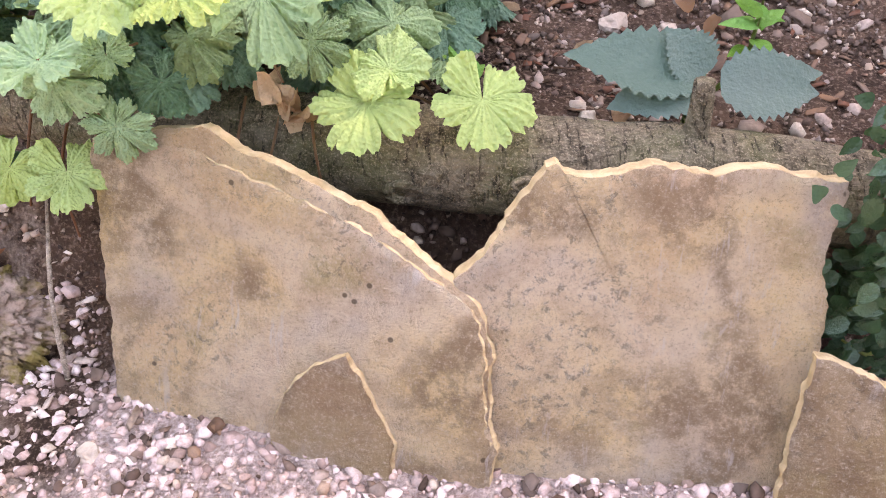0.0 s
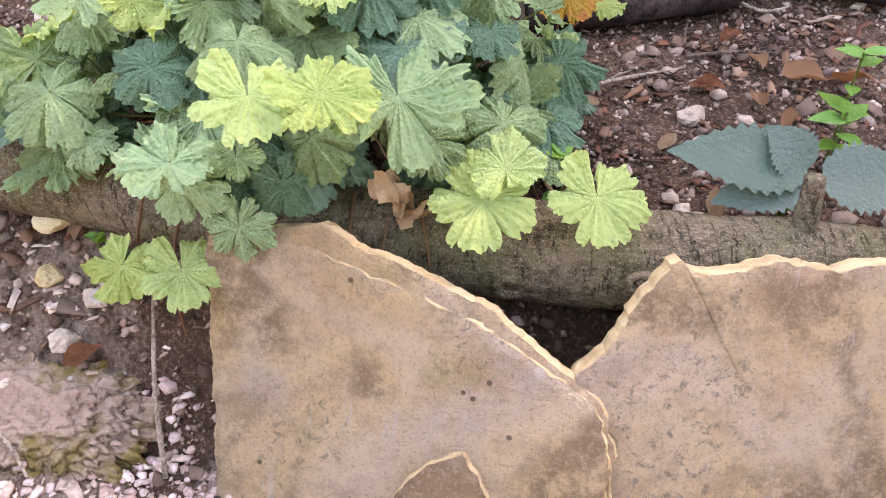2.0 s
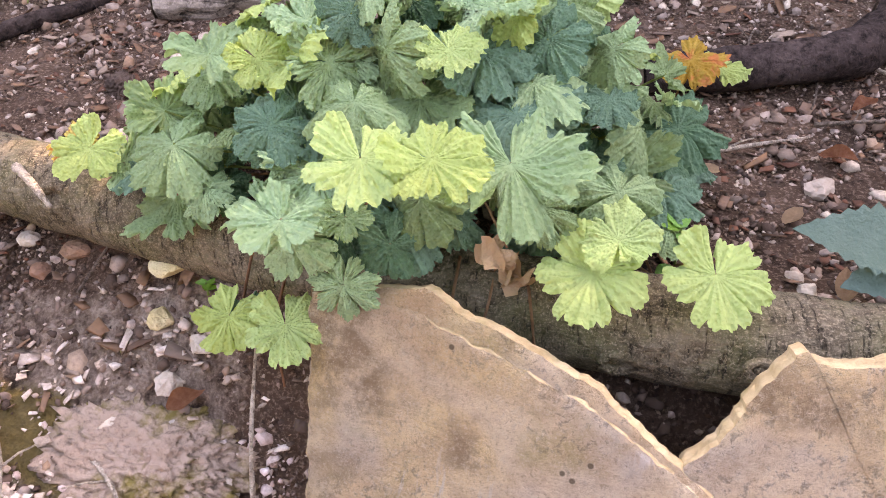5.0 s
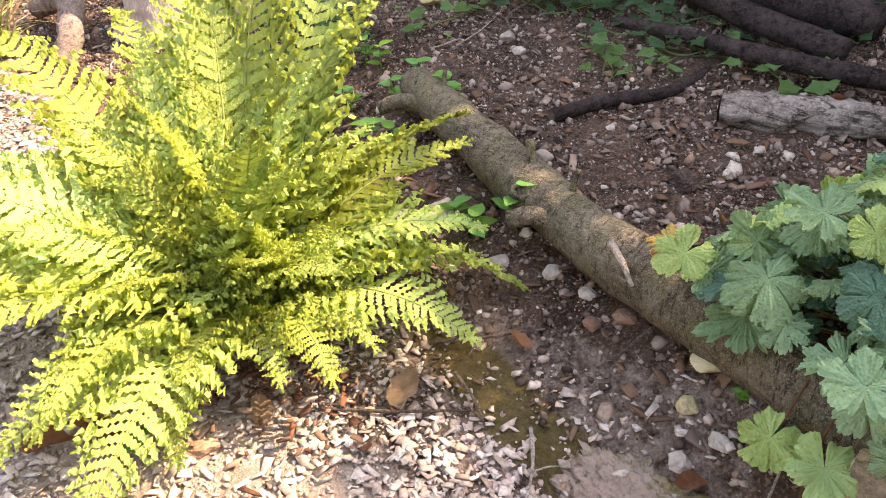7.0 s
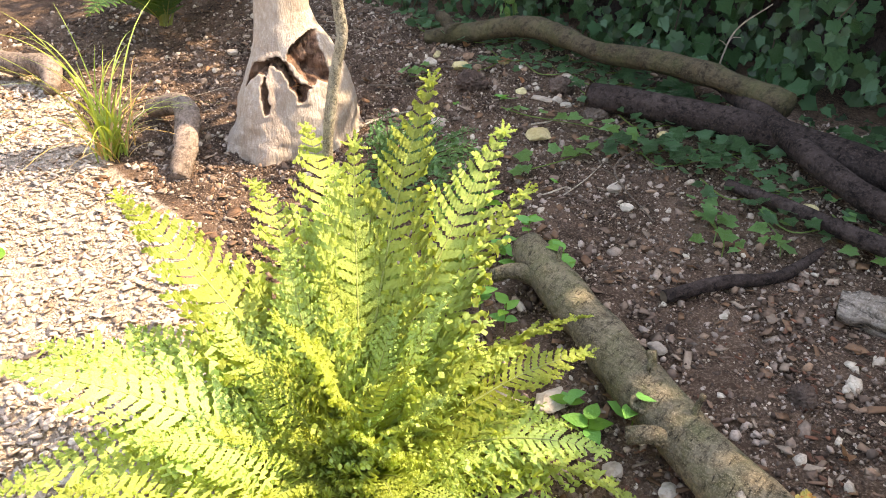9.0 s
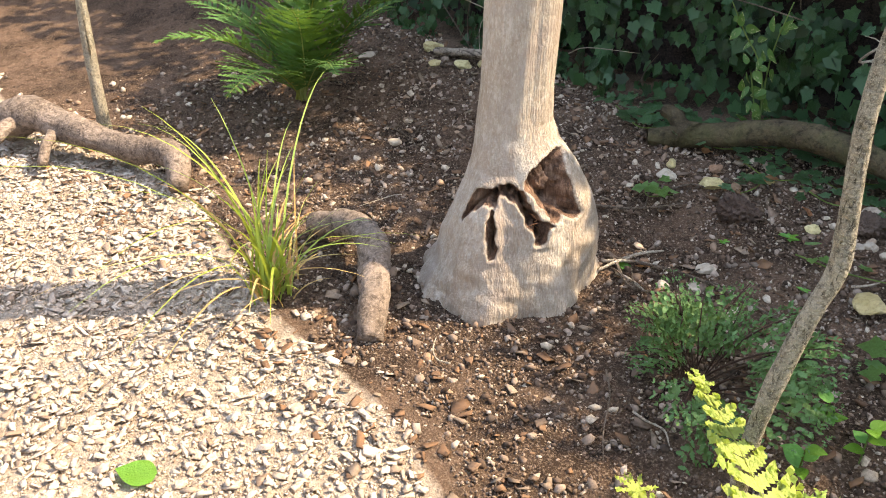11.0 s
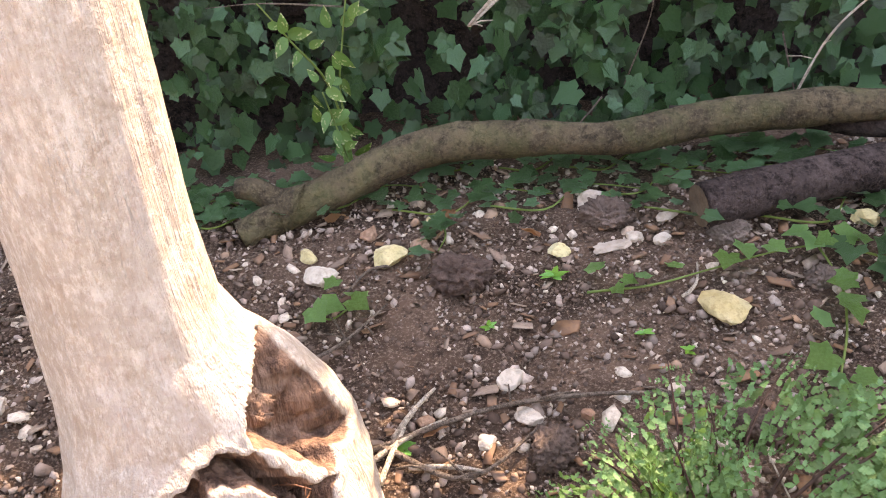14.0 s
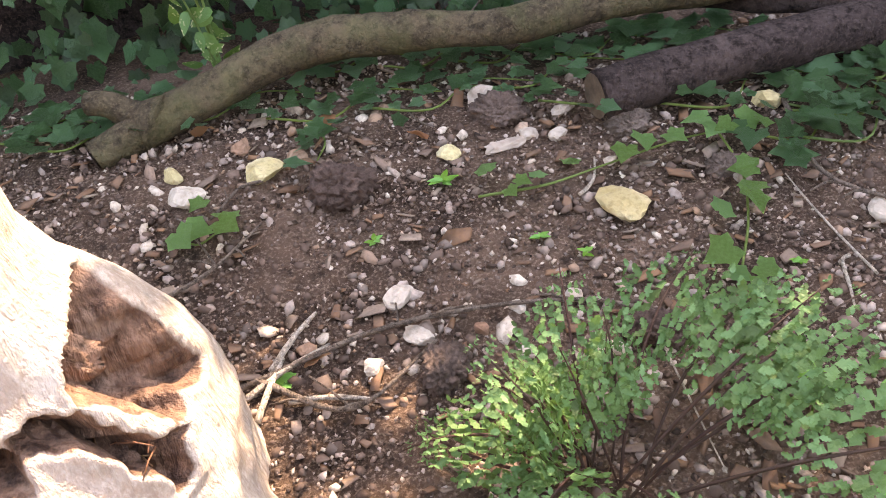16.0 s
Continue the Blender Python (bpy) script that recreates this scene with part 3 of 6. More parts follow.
def blade_leaf(length, width, fold, droop, teeth=0, seed=0, steps=9, point=1.0):
    """A simple leaf from the origin along +y, folded on its midrib."""
    vs, fs = [], []
    r = random.Random(seed)
    for i in range(steps + 1):
        u = i / steps
        w = width * 0.5 * math.sin(math.pi * min(1, u * 0.94 + 0.06) ** (0.75 * point)) + 0.0006
        if teeth:
            w *= 1 + 0.10 * (1 if i % 2 else -1)
        z = -droop * length * u * u
        for s in (-1, -0.5, 0, 0.5, 1):
            vs.append(Vector((s * w, u * length, z + abs(s) * w * fold + r.uniform(-1, 1) * 0.008 * length)))
    for i in range(steps):
        for s in range(4):
            a = i * 5 + s
            fs.append((a, a + 1, a + 6, a + 5))
    return vs, fs


def ivy_leaf(size, seed, cup=0.10):
    """A five-pointed ivy leaf, stalk at the origin."""
    r = random.Random(seed)
    j = lambda: r.uniform(0.9, 1.1)
    rim = [(0.08, -0.10), (0.36 * j(), -0.12), (0.38, 0.12), (0.52 * j(), 0.36 * j()), (0.31, 0.52), (0.0, 1.0 * j()),
           (-0.31, 0.52), (-0.52 * j(), 0.36 * j()), (-0.38, 0.12), (-0.36 * j(), -0.12), (-0.08, -0.10)]
    vs = [Vector((0, 0.02 * size, 0)), Vector((0, 0.30 * size, -cup * 0.3 * size)), Vector((0, 0.62 * size, -cup * 0.2 * size))]
    for x, y in rim:
        vs.append(Vector((x * size, y * size, (cup * (abs(x) * 1.1) - cup * 0.7 * max(0, y - 0.5)) * size + r.uniform(-0.03, 0.03) * size)))
    o = 3
    fs = [(0, o, o + 1), (0, o + 1, o + 2), (0, o + 2, 1), (1, o + 2, o + 3), (1, o + 3, o + 4), (1, o + 4, 2), (2, o + 4, o + 5),
          (2, o + 5, o + 6), (1, 2, o + 6), (1, o + 6, o + 7), (1, o + 7, o + 8), (0, 1, o + 8), (0, o + 8, o + 9), (0, o + 9, o + 10)]
    return vs, fs


def frond(length, width, arch, pairs, seed, crest=0.0, frill=0.0, bare=0.12, sub=7, solid=0.72, fill=0.82, twice=False, taper=True):
    """A fern frond from the origin: leaves along +y, rises first, arches over. Returns the blade and the midrib."""
    r = random.Random(seed)
    n = 26
    axis, pos, ang = [], Vector((0, 0, 0)), math.radians(arch[0])
    twist = r.uniform(-0.12, 0.12)
    for i in range(n + 1):
        u = i / n
        axis.append(pos.copy())
        a = ang + (math.radians(arch[1]) - ang) * u ** 1.3
        pos += Vector((math.sin(twist * u * 2) * 0.25 * math.cos(a), math.cos(a), math.sin(a))) * (length / n)
    pv, pf = [], []

    def at(u):
        q = min(max(u, 0), 0.999) * n
        i = int(q)
        p = axis[i].lerp(axis[i + 1], q - i)
        d = (axis[i + 1] - axis[i]).normalized()
        x = d.cross(Vector((0, 0, 1)))
        x = x.normalized() if x.length > 0.05 else Vector((1, 0, 0))
        return p, d, x, x.cross(d)

    def pinna(p, d, x, up, side, ln, wd):
        """One leaflet: a toothed strip, its lobes in step along both edges."""
        base = len(pv)
        if twice:
            k = sub
            for j in range(k):
                t = (j + 0.7) / k
                c = p + (x * side + d * 0.3) * (ln * t) + up * (ln * (0.25 * t - 0.3 * t * t))
                s = ln * 0.30 * (1 - t * 0.5) * r.uniform(0.8, 1.2)
                c = c + Vector((r.gauss(0, 1), r.gauss(0, 1), r.gauss(0, 1))) * ln * 0.075
                for way in (-1, 1):
                    a = (x * side * 0.8 + d * way).normalized()
                    e = a.cross(up).normalized() * s * 0.35
                    h = up * s * r.uniform(-0.7, 0.8)
                    n0 = len(pv)
                    pv.append(c)
                    for q, w in ((0.25, 0.55), (0.4, 1.0), (0.52, 0.62), (0.68, 0.95), (0.78, 0.5), (0.9, 0.62)):
                        pv.extend((c + a * s * q + e * w + h * q * q, c + a * s * q + h * q * q * 0.8 - up * s * 0.05, c + a * s * q - e * w + h * q * q))
                    pv.append(c + a * s * 1.05 + h)
                    pf.extend(((n0, n0 + 1, n0 + 2), (n0, n0 + 2, n0 + 3)))
                    for j2 in range(5):
                        o = n0 + 1 + j2 * 3
                        pf.extend(((o, o + 3, o + 4, o + 1), (o + 1, o + 4, o + 5, o + 2)))
                    o = n0 + 16
                    pf.extend(((o, n0 + 19, o + 1), (o + 1, n0 + 19, o + 2)))
            return
        steps = sub
        lift, sweep = r.uniform(-0.1, 0.35), r.uniform(0.28, 0.5)
        curl = r.uniform(-0.5, 0.2)
        for i in range(steps * 2 + 1):
            t = i / (steps * 2)
            c = p + (x * side + d * (sweep + 0.25 * t)) * (ln * t) + up * (ln * (lift * t + curl * 0.4 * t * t))
            w = wd * 0.5 * (1 - t ** 2.2 * 0.85) * (1.0 if i % 2 else solid * 0.62)
            if frill and t > 0.45:
                w *= 1 + frill * (t - 0.45) * 2.2
                c = c + up * (frill * ln * 0.10 * math.sin(i * 2.4 + seed)) + d * (frill * ln * 0.05 * math.cos(i * 3.1))
            z = up * (0.10 * wd * (1 if i % 2 else -1) + r.uniform(-0.06, 0.06) * wd)
            pv.extend((c - d * w + z, c + d * w - z * 0.5))
        for i in range(steps * 2):
            a = base + i * 2
            pf.append((a, a + 1, a + 3, a + 2) if side > 0 else (a + 2, a + 3, a + 1, a))
        if frill:
            for j in range(5):
                t = r.uniform(0.5, 1.04)
                q = p + (x * side + d * (sweep + 0.25 * t)) * (ln * t) + up * (ln * (lift * t + curl * 0.4 * t * t))
                a = Vector((r.gauss(0, 1), r.gauss(0, 1), r.gauss(0.4, 0.8))).normalized() * (wd * 0.35 + ln * 0.07)
                e = a.cross(Vector((r.gauss(0, 1), r.gauss(0, 1), r.gauss(0, 1)))).normalized() * (wd * 0.20 + ln * 0.03)
                n0 = len(pv)
                pv.extend((q, q + a * 0.5 + e, q + a, q + a * 0.5 - e))
                pf.append((n0, n0 + 1, n0 + 2, n0 + 3))

    for i in range(pairs):
        u = bare + (0.985 - bare) * (i + 0.5) / pairs
        shape = min(1.0, ((u - bare) / 0.22) * 0.65 + 0.35) * (min(1.0, 1.7 * (1 - (u - bare) / (1 - bare))) if taper else 1 - ((u - bare) / (1 - bare)) ** 2.4) + 0.03
        p, d, x, up = at(u)
        for side in (-1, 1):
            pinna(p, d, x, up, side, width * 0.5 * shape * r.uniform(0.88, 1.08), (1 - bare) * length / pairs * fill)
    if crest:
        p, d, x, up = at(0.985)
        for i in range(7):
            a = (i - 3) * 0.45
            pinna(p, (d * math.cos(a) + x * math.sin(a)).normalized(), (x * math.cos(a) - d * math.sin(a)).normalized(), up, 1 if i % 2 else -1, crest * r.uniform(0.6, 1.1), crest * 0.4)
    rib = tube(axis, [0.0042 * (length / 0.7), 0.0028, 0.0009], 5, cap=False)
    return (pv, pf), rib


def litter_leaf(size, seed):
    """A dead leaf, curled along its midrib."""
    vs, fs = blade_leaf(size, size * 0.55, 0.5, -0.15, 0, seed, 7)
    return [Vector((v.x, v.y - size / 2, v.z + 0.25 * size * noise.noise(v * (6 / size) * 0.35 + Vector((seed, 0, 0))))) for v in vs], fs


# ---------------------------------------------------------------- the bare tree with a hollow foot
TREE = Vector((-3.35, 1.73, 0.02))
TREE_TO = Vector((0.447, -0.894, 0))          # the side with the hollow
TREE_RIGHT = Vector((0.894, 0.447, 0))


def in_shape(u, z, corners):
    """Signed distance to an outline, inside positive."""
    best, inside, n = 9.0, False, len(corners)
    for i in range(n):
        (ax, ay), (bx, by) = corners[i], corners[(i + 1) % n]
        dx, dy = bx - ax, by - ay
        t = max(0, min(1, ((u - ax) * dx + (z - ay) * dy) / (dx * dx + dy * dy)))
        best = min(best, math.hypot(u - ax - dx * t, z - ay - dy * t))
        if (ay > z) != (by > z) and u < ax + dx * (z - ay) / dy:
            inside = not inside
    return best if inside else -best


def bare_tree():
    holes = (((0.176, 0.518), (0.182, 0.498), (0.211, 0.451), (0.218, 0.42), (0.243, 0.372), (0.232, 0.358), (0.196, 0.380), (0.195, 0.36), (0.173, 0.369), (0.131, 0.418), (0.109, 0.445), (0.088, 0.453), (0.078, 0.476), (0.098, 0.513), (0.112, 0.534), (0.14, 0.558), (0.155, 0.545)),
             ((0.012, 0.462), (0.045, 0.465), (0.089, 0.450), (0.124, 0.403), (0.192, 0.356), (0.176, 0.347), (0.172, 0.304), (0.143, 0.300), (0.134, 0.345), (0.108, 0.368), (0.093, 0.39), (0.074, 0.414), (0.037, 0.429), (0.016, 0.428), (0.008, 0.444)),
             ((0.018, 0.455), (0.022, 0.43), (0.016, 0.400), (-0.024, 0.394), (-0.05, 0.376), (-0.082, 0.330), (-0.093, 0.342), (-0.079, 0.382), (-0.053, 0.436), (-0.024, 0.447)),
             ((0.004, 0.402), (0.019, 0.388), (0.033, 0.336), (0.042, 0.256), (0.02, 0.250), (0.004, 0.319), (-0.001, 0.362)))
    right_z, right_r = (-0.06, 0.06, 0.35, 0.44, 0.50, 0.56, 0.62, 0.72), (0.34, 0.315, 0.265, 0.225, 0.19, 0.14, 0.112, 0.104)
    left_z, left_r = (-0.06, 0.03, 0.15, 0.31, 0.42, 0.52, 0.7), (0.36, 0.31, 0.225, 0.172, 0.135, 0.118, 0.108)
    front_z, front_r = (-0.06, 0.05, 0.2, 0.36, 0.48, 0.58, 0.7), (0.30, 0.275, 0.245, 0.20, 0.14, 0.115, 0.105)
    rings, sides = 290, 360
    vs, fs, hollow = [], [], []
    for i in range(rings + 1):
        q = i / rings
        z = -0.06 + 1.0 * (q / 0.72) if q < 0.72 else 0.94 + (q - 0.72) / 0.28 * 1.1
        low = max(0.0, 1 - max(z, 0) / 0.62)
        for s in range(sides):
            t = 2 * math.pi * s / sides
            o = TREE_TO * math.cos(t) + TREE_RIGHT * math.sin(t)
            right, left, front = max(0, math.sin(t)), max(0, -math.sin(t)), max(0, math.cos(t))
            back = max(0, -math.cos(t))
            rr_, rl_, rf_ = np.interp(z, right_z, right_r), np.interp(z, left_z, left_r), np.interp(z, front_z, front_r)
            rb_ = 0.105 + 0.10 * low
            r = float((rr_ * right ** 2 + rl_ * left ** 2 + rf_ * front ** 2 + rb_ * back ** 2)) * (1 - 0.05 * max(0, z - 0.9))
            p = Vector((o.x * r, o.y * r, z))
            r *= 1 + 0.07 * low * noise.noise(p * 9) + 0.05 * noise.noise(Vector((o.x * 1.6, o.y * 1.6, z * 1.3)) * 2) + 0.025 * noise.noise(p * 26) * (0.3 + low)
            # long flutes in the wood and buttress folds at the foot
            r *= 1 + 0.03 * math.sin(3 * t + 1.2 + z * 1.4) + 0.045 * low * math.sin(7 * t + 0.6 + z * 5)
            if z > 0.45:
                r *= 1 - 0.022 * math.exp(-((t - 0.62 - 0.18 * math.sin(z * 2.1)) / 0.09) ** 2) * min(1, (z - 0.45) / 0.2)     # a long groove
            u = math.sin(t) * r
            d = -1.0
            if math.cos(t) > 0.05 and 0.1 < z < 0.75:
                wob = 0.007 * noise.noise(Vector((u * 30, z * 30, 4))) + 0.004 * noise.noise(Vector((u * 90, z * 60, 1)))
                d = max(in_shape(u, z, h) + wob for h in holes)
            if d > -0.02:
                r += 0.006 * max(0, 1 - abs(d) / 0.02)         # a healed lip round each opening
            if d > 0:
                deep = float(smooth(-0.002, 0.024, d)) * 0.085 * (1 + 0.8 * noise.noise(Vector((u * 24, z * 14, 9))) + 0.45 * noise.noise(Vector((u * 75, z * 40, 2))) + 0.22 * noise.noise(Vector((u * 190, z * 90, 5))))
                r -= deep
            hollow.append(min(1, max(0, d / 0.006)))
            vs.append(o * r + Vector((0, 0, z)))
    for i in range(rings):
        for s in range(sides):
            a, b = i * sides + s, i * sides + (s + 1) % sides
            fs.append((a, b, b + sides, a + sides))
    tree = thing("bare_tree", TREE, "dead pale barkless tree with a hollow rotten foot in the soil", "tree")
    me = mesh("trunk", vs, fs, BARE_WOOD)
    me.attributes.new("hollow", "FLOAT", "POINT").data.foreach_set("value", hollow)
    place("trunk", me, Matrix(), tree, "smooth silvery barkless trunk with a flared hollow foot")
    for i, (z, a, ln) in enumerate(((1.85, 0.7, 0.5), (1.95, 3.4, 0.45), (2.0, 5.2, 0.35))):
        d = Vector((math.cos(a) * 0.55, math.sin(a) * 0.55, 1))
        run = bend([Vector((0, 0, z - 0.1)), Vector((0, 0, z)) + d * ln * 0.4, Vector((d.x * 0.2, 0.05, z)) + d * ln])
        place("limb", mesh("limb", *tube(run, [0.065, 0.04, 0.022], 12, 0.12, i), BARE_WOOD), Matrix(), tree)
    # dry needles and rotten wood lying in the hollow
    for i in range(26):
        u, z = rng.uniform(-0.03, 0.15), 0.385 + rng.uniform(-0.02, 0.03)
        base = TREE_RIGHT * u + TREE_TO * (0.13 + rng.uniform(-0.02, 0.035)) + Vector((0, 0, z - 0.02))
        dirv = Vector((rng.normal(), rng.normal(), rng.normal() * 0.3)).normalized() * rng.uniform(0.02, 0.05)
        place("wood_shred", mesh("wood_shred", *tube([base, base + dirv * 0.5 + Vector((0, 0, 0.004)), base + dirv], [0.0016, 0.001], 4), STALK), Matrix(), tree)
    return tree


bare_tree()


# ---------------------------------------------------------------- logs and branches
def limb(name, label, points, radii, material, sides=18, rough=0.16, seed=1, stubs=(), end=True, category="log", freq=6.0):
    """A felled limb; stubs: (where along it, direction, length, radius)."""
    run = bend(points, 9)
    base = points[0]
    ob = thing(name, Vector(base), label, category)
    off = Vector(base)
    place("bark", mesh("bark", *tube([p - off for p in run], radii, sides, rough, seed, cap=True, freq=freq), material), Matrix(), ob)
    if end:
        d = (run[0] - run[1]).normalized()
        vs = [d * radii[0] * 0.16]
        a = d.cross(Vector((0, 0, 1))).normalized()
        b = a.cross(d)
        for ring in (0.45, 0.9):
            for s in range(16):
                t = s * math.pi / 8
                vs.append((a * math.cos(t) + b * math.sin(t)) * radii[0] * ring + d * radii[0] * (0.16 + 0.03 * noise.noise(Vector((s, ring * 9, seed)))))
        fs = [(0, 1 + s, 1 + (s + 1) % 16) for s in range(16)] + [(1 + s, 17 + s, 17 + (s + 1) % 16, 1 + (s + 1) % 16) for s in range(16)]
        place("cut_end", mesh("cut_end", vs, fs, CUT_WOOD), Matrix(), ob, "rough sawn end")
    for i, (f, d, ln, r) in enumerate(stubs):
        p = run[int(f * (len(run) - 1))] - off
        d = Vector(d).normalized()
        q = [p - d * 0.01, p + d * ln * 0.3, p + d * ln * 0.65 + Vector((0, 0, 0.1 * ln)), p + d * ln]
        place("stub", mesh("stub", *tube(bend(q, 3), [r * 2.3, r * 1.7, r * 1.15, r, r * 0.95, r * 0.9], 12, 0.15, seed + i), material), Matrix(), ob)
    return ob


log = limb("edging_log", "long smooth grey-brown log lying along the bed's edge",
     [(-1.90, 1.545, 0.235), (-1.60, 1.41, 0.215), (-1.25, 1.255, 0.195), (-0.90, 1.125, 0.185), (-0.55, 1.02, 0.175), (-0.2, 0.95, 0.165), (0.1, 0.905, 0.165), (0.40, 0.865, 0.165), (0.8, 0.80, 0.16)],
     [0.05, 0.062, 0.066, 0.068, 0.067, 0.066, 0.068, 0.072, 0.068, 0.07], LOG_BARK, 28, 0.14, 3,
     stubs=((0.850, (-0.05, 0.12, 1), 0.145, 0.0155), (0.30, (-0.85, -0.5, 0.0), 0.15, 0.022), (0.24, (-0.25, 0.15, 1), 0.12, 0.011), (0.285, (0.1, 0.25, 1), 0.11, 0.008), (0.07, (-0.1, 0.3, 1), 0.1, 0.008), (0.06, (-0.7, -0.6, -0.1), 0.16, 0.022)), freq=5)
for at, face, size in (((0.100, 0.806, 0.205), (0.05, -0.8, 0.6), 0.013), ((-0.055, 0.862, 0.150), (0.0, -1, -0.1), 0.019), ((-0.93, 1.075, 0.215), (-0.2, -0.8, 0.5), 0.022), ((-1.28, 1.205, 0.225), (-0.2, -0.7, 0.6), 0.018)):
    f = frame_of(Vector(at) - log.matrix_basis.translation, (1, 0, 0), face)
    ring = [f @ Vector((math.cos(a) * size * 0.8, math.sin(a) * size * 1.2, 0)) for a in np.linspace(0, 2 * math.pi, 15)]
    place("knot", mesh("knot", *join(tube(ring, [size * 0.42], 8, 0.3, 3, cap=False, freq=60), tube([f @ Vector((0, 0, -0.01)), f @ Vector((0, 0, 0.001))], [size * 0.5], 8)), LOG_BARK), Matrix(), log)
limb("dark_log", "dark wet-looking log among the ivy",
     [(-2.373, 2.495, 0.343), (-2.07, 2.547, 0.358), (-1.702, 2.583, 0.368), (-1.333, 2.545, 0.368), (-0.916, 2.483, 0.358)], [0.055, 0.055, 0.06, 0.06, 0.055], DARK_BARK_AND_SHADE, 22, 0.1, 8, freq=8)
limb("ivy_branch", "curved mossy brown branch half buried in ivy",
     [(-3.455, 2.634, 0.315), (-3.255, 2.717, 0.37), (-3.006, 2.791, 0.435), (-2.76, 2.779, 0.445), (-2.504, 2.73, 0.435), (-2.286, 2.779, 0.445), (-1.983, 2.728, 0.465), (-1.673, 2.674, 0.445)],
     [0.038, 0.046, 0.05, 0.046, 0.042, 0.046, 0.045], BROWN_BARK, 18, 0.22, 12, stubs=((0.1, (-0.8, 0.15, 0.35), 0.15, 0.03),))
limb("crossing_branch", "long dark branch lying over the ivy",
     [(-2.332, 2.927, 0.41), (-2.047, 2.851, 0.41), (-1.735, 2.624, 0.41), (-1.335, 2.404, 0.35), (-0.953, 2.313, 0.31)], [0.03, 0.036, 0.04, 0.04, 0.04], DARK_BARK_AND_SHADE, 16, 0.2, 15)
limb("thin_dark_branch", "thin dark branch lying on the bed",
     [(-1.658, 2.281, 0.28), (-1.403, 2.243, 0.29), (-1.12, 2.205, 0.29), (-0.694, 2.195, 0.295)], [0.02, 0.026, 0.028, 0.03], DARK_BARK_AND_SHADE, 12, 0.2, 18, end=False, category="branch")
limb("dark_stick", "short dark stick lying on bare soil",
     [(-1.50, 1.665, 0.195), (-1.42, 1.83, 0.205), (-1.32, 1.98, 0.205), (-1.285, 2.19, 0.22)], [0.02, 0.021, 0.018, 0.012], DARK_BARK_AND_SHADE, 12, 0.25, 21, category="stick")
limb("grey_split_log", "weathered grey split log with cracked grain",
     [(-1.13, 1.93, 0.215), (-0.95, 1.985, 0.225), (-0.75, 2.06, 0.225), (-0.5, 2.14, 0.22)], [0.04, 0.052, 0.048, 0.035], GREY_WOOD, 28, 0.6, 24, freq=16)
limb("bed_branch", "dark knobbly branch lying across the bed",
     [(0.02, 1.62, 0.21), (0.22, 1.64, 0.225), (0.42, 1.70, 0.235), (0.56, 1.86, 0.25), (0.7, 2.05, 0.25)], [0.042, 0.046, 0.05, 0.042, 0.03], DARK_BARK_AND_SHADE, 16, 0.28, 27,
     stubs=((0.55, (0.6, 0.5, 0.4), 0.12, 0.016),))
limb("bed_branch", "dark knobbly branch lying across the bed",
     [(0.50, 1.84, 0.25), (0.66, 1.76, 0.235), (0.85, 1.70, 0.225), (1.1, 1.62, 0.22)], [0.045, 0.045, 0.04, 0.04], DARK_BARK_AND_SHADE, 16, 0.28, 29)
limb("driftwood_root", "weathered root log beside the chip path",
     [(-5.62, 0.93, 0.13), (-5.45, 1.0, 0.185), (-5.2, 1.1, 0.16), (-4.95, 1.2, 0.145), (-4.75, 1.28, 0.15), (-4.6, 1.22, 0.09)], [0.09, 0.075, 0.06, 0.06, 0.055, 0.035], ROOT_WOOD, 18, 0.3, 31,
     stubs=((0.15, (0.4, -0.8, -0.2), 0.2, 0.03), (0.3, (0.6, -0.5, -0.35), 0.25, 0.022)))
limb("arched_root", "brown arched root rising out of the chips",
     [(-3.96, 1.42, 0.13), (-3.80, 1.44, 0.19), (-3.62, 1.40, 0.205), (-3.50, 1.32, 0.15), (-3.37, 1.20, 0.06)], [0.045, 0.05, 0.052, 0.048, 0.035], ROOT_WOOD, 16, 0.3, 35)
limb("fallen_root", "pale twisted root lying before the ivy",
     [(-4.819, 2.731, 0.33), (-4.651, 2.773, 0.35), (-4.461, 2.784, 0.39), (-4.297, 2.861, 0.45)], [0.018, 0.024, 0.024, 0.018], GREY_WOOD, 12, 0.3, 37, category="root", end=False)


def sapling(name, label, where, points, radii, twigs=()):
    ob = thing(name, where, label, "sapling")
    run = bend(points, 8)
    place("stem", mesh("stem", *tube(run, radii, 14, 0.12, 5, freq=12), SAPLING_BARK), Matrix(), ob)
    for z, d, ln in twigs:
        p = min(run, key=lambda q: abs(q.z - z))
        d = Vector(d).normalized()
        place("twig", mesh("twig", *tube([p, p + d * ln * 0.5 + Vector((0, 0, 0.02)), p + d * ln], [0.006, 0.004, 0.002], 6, 0.2), SAPLING_BARK), Matrix(), ob)
    return ob


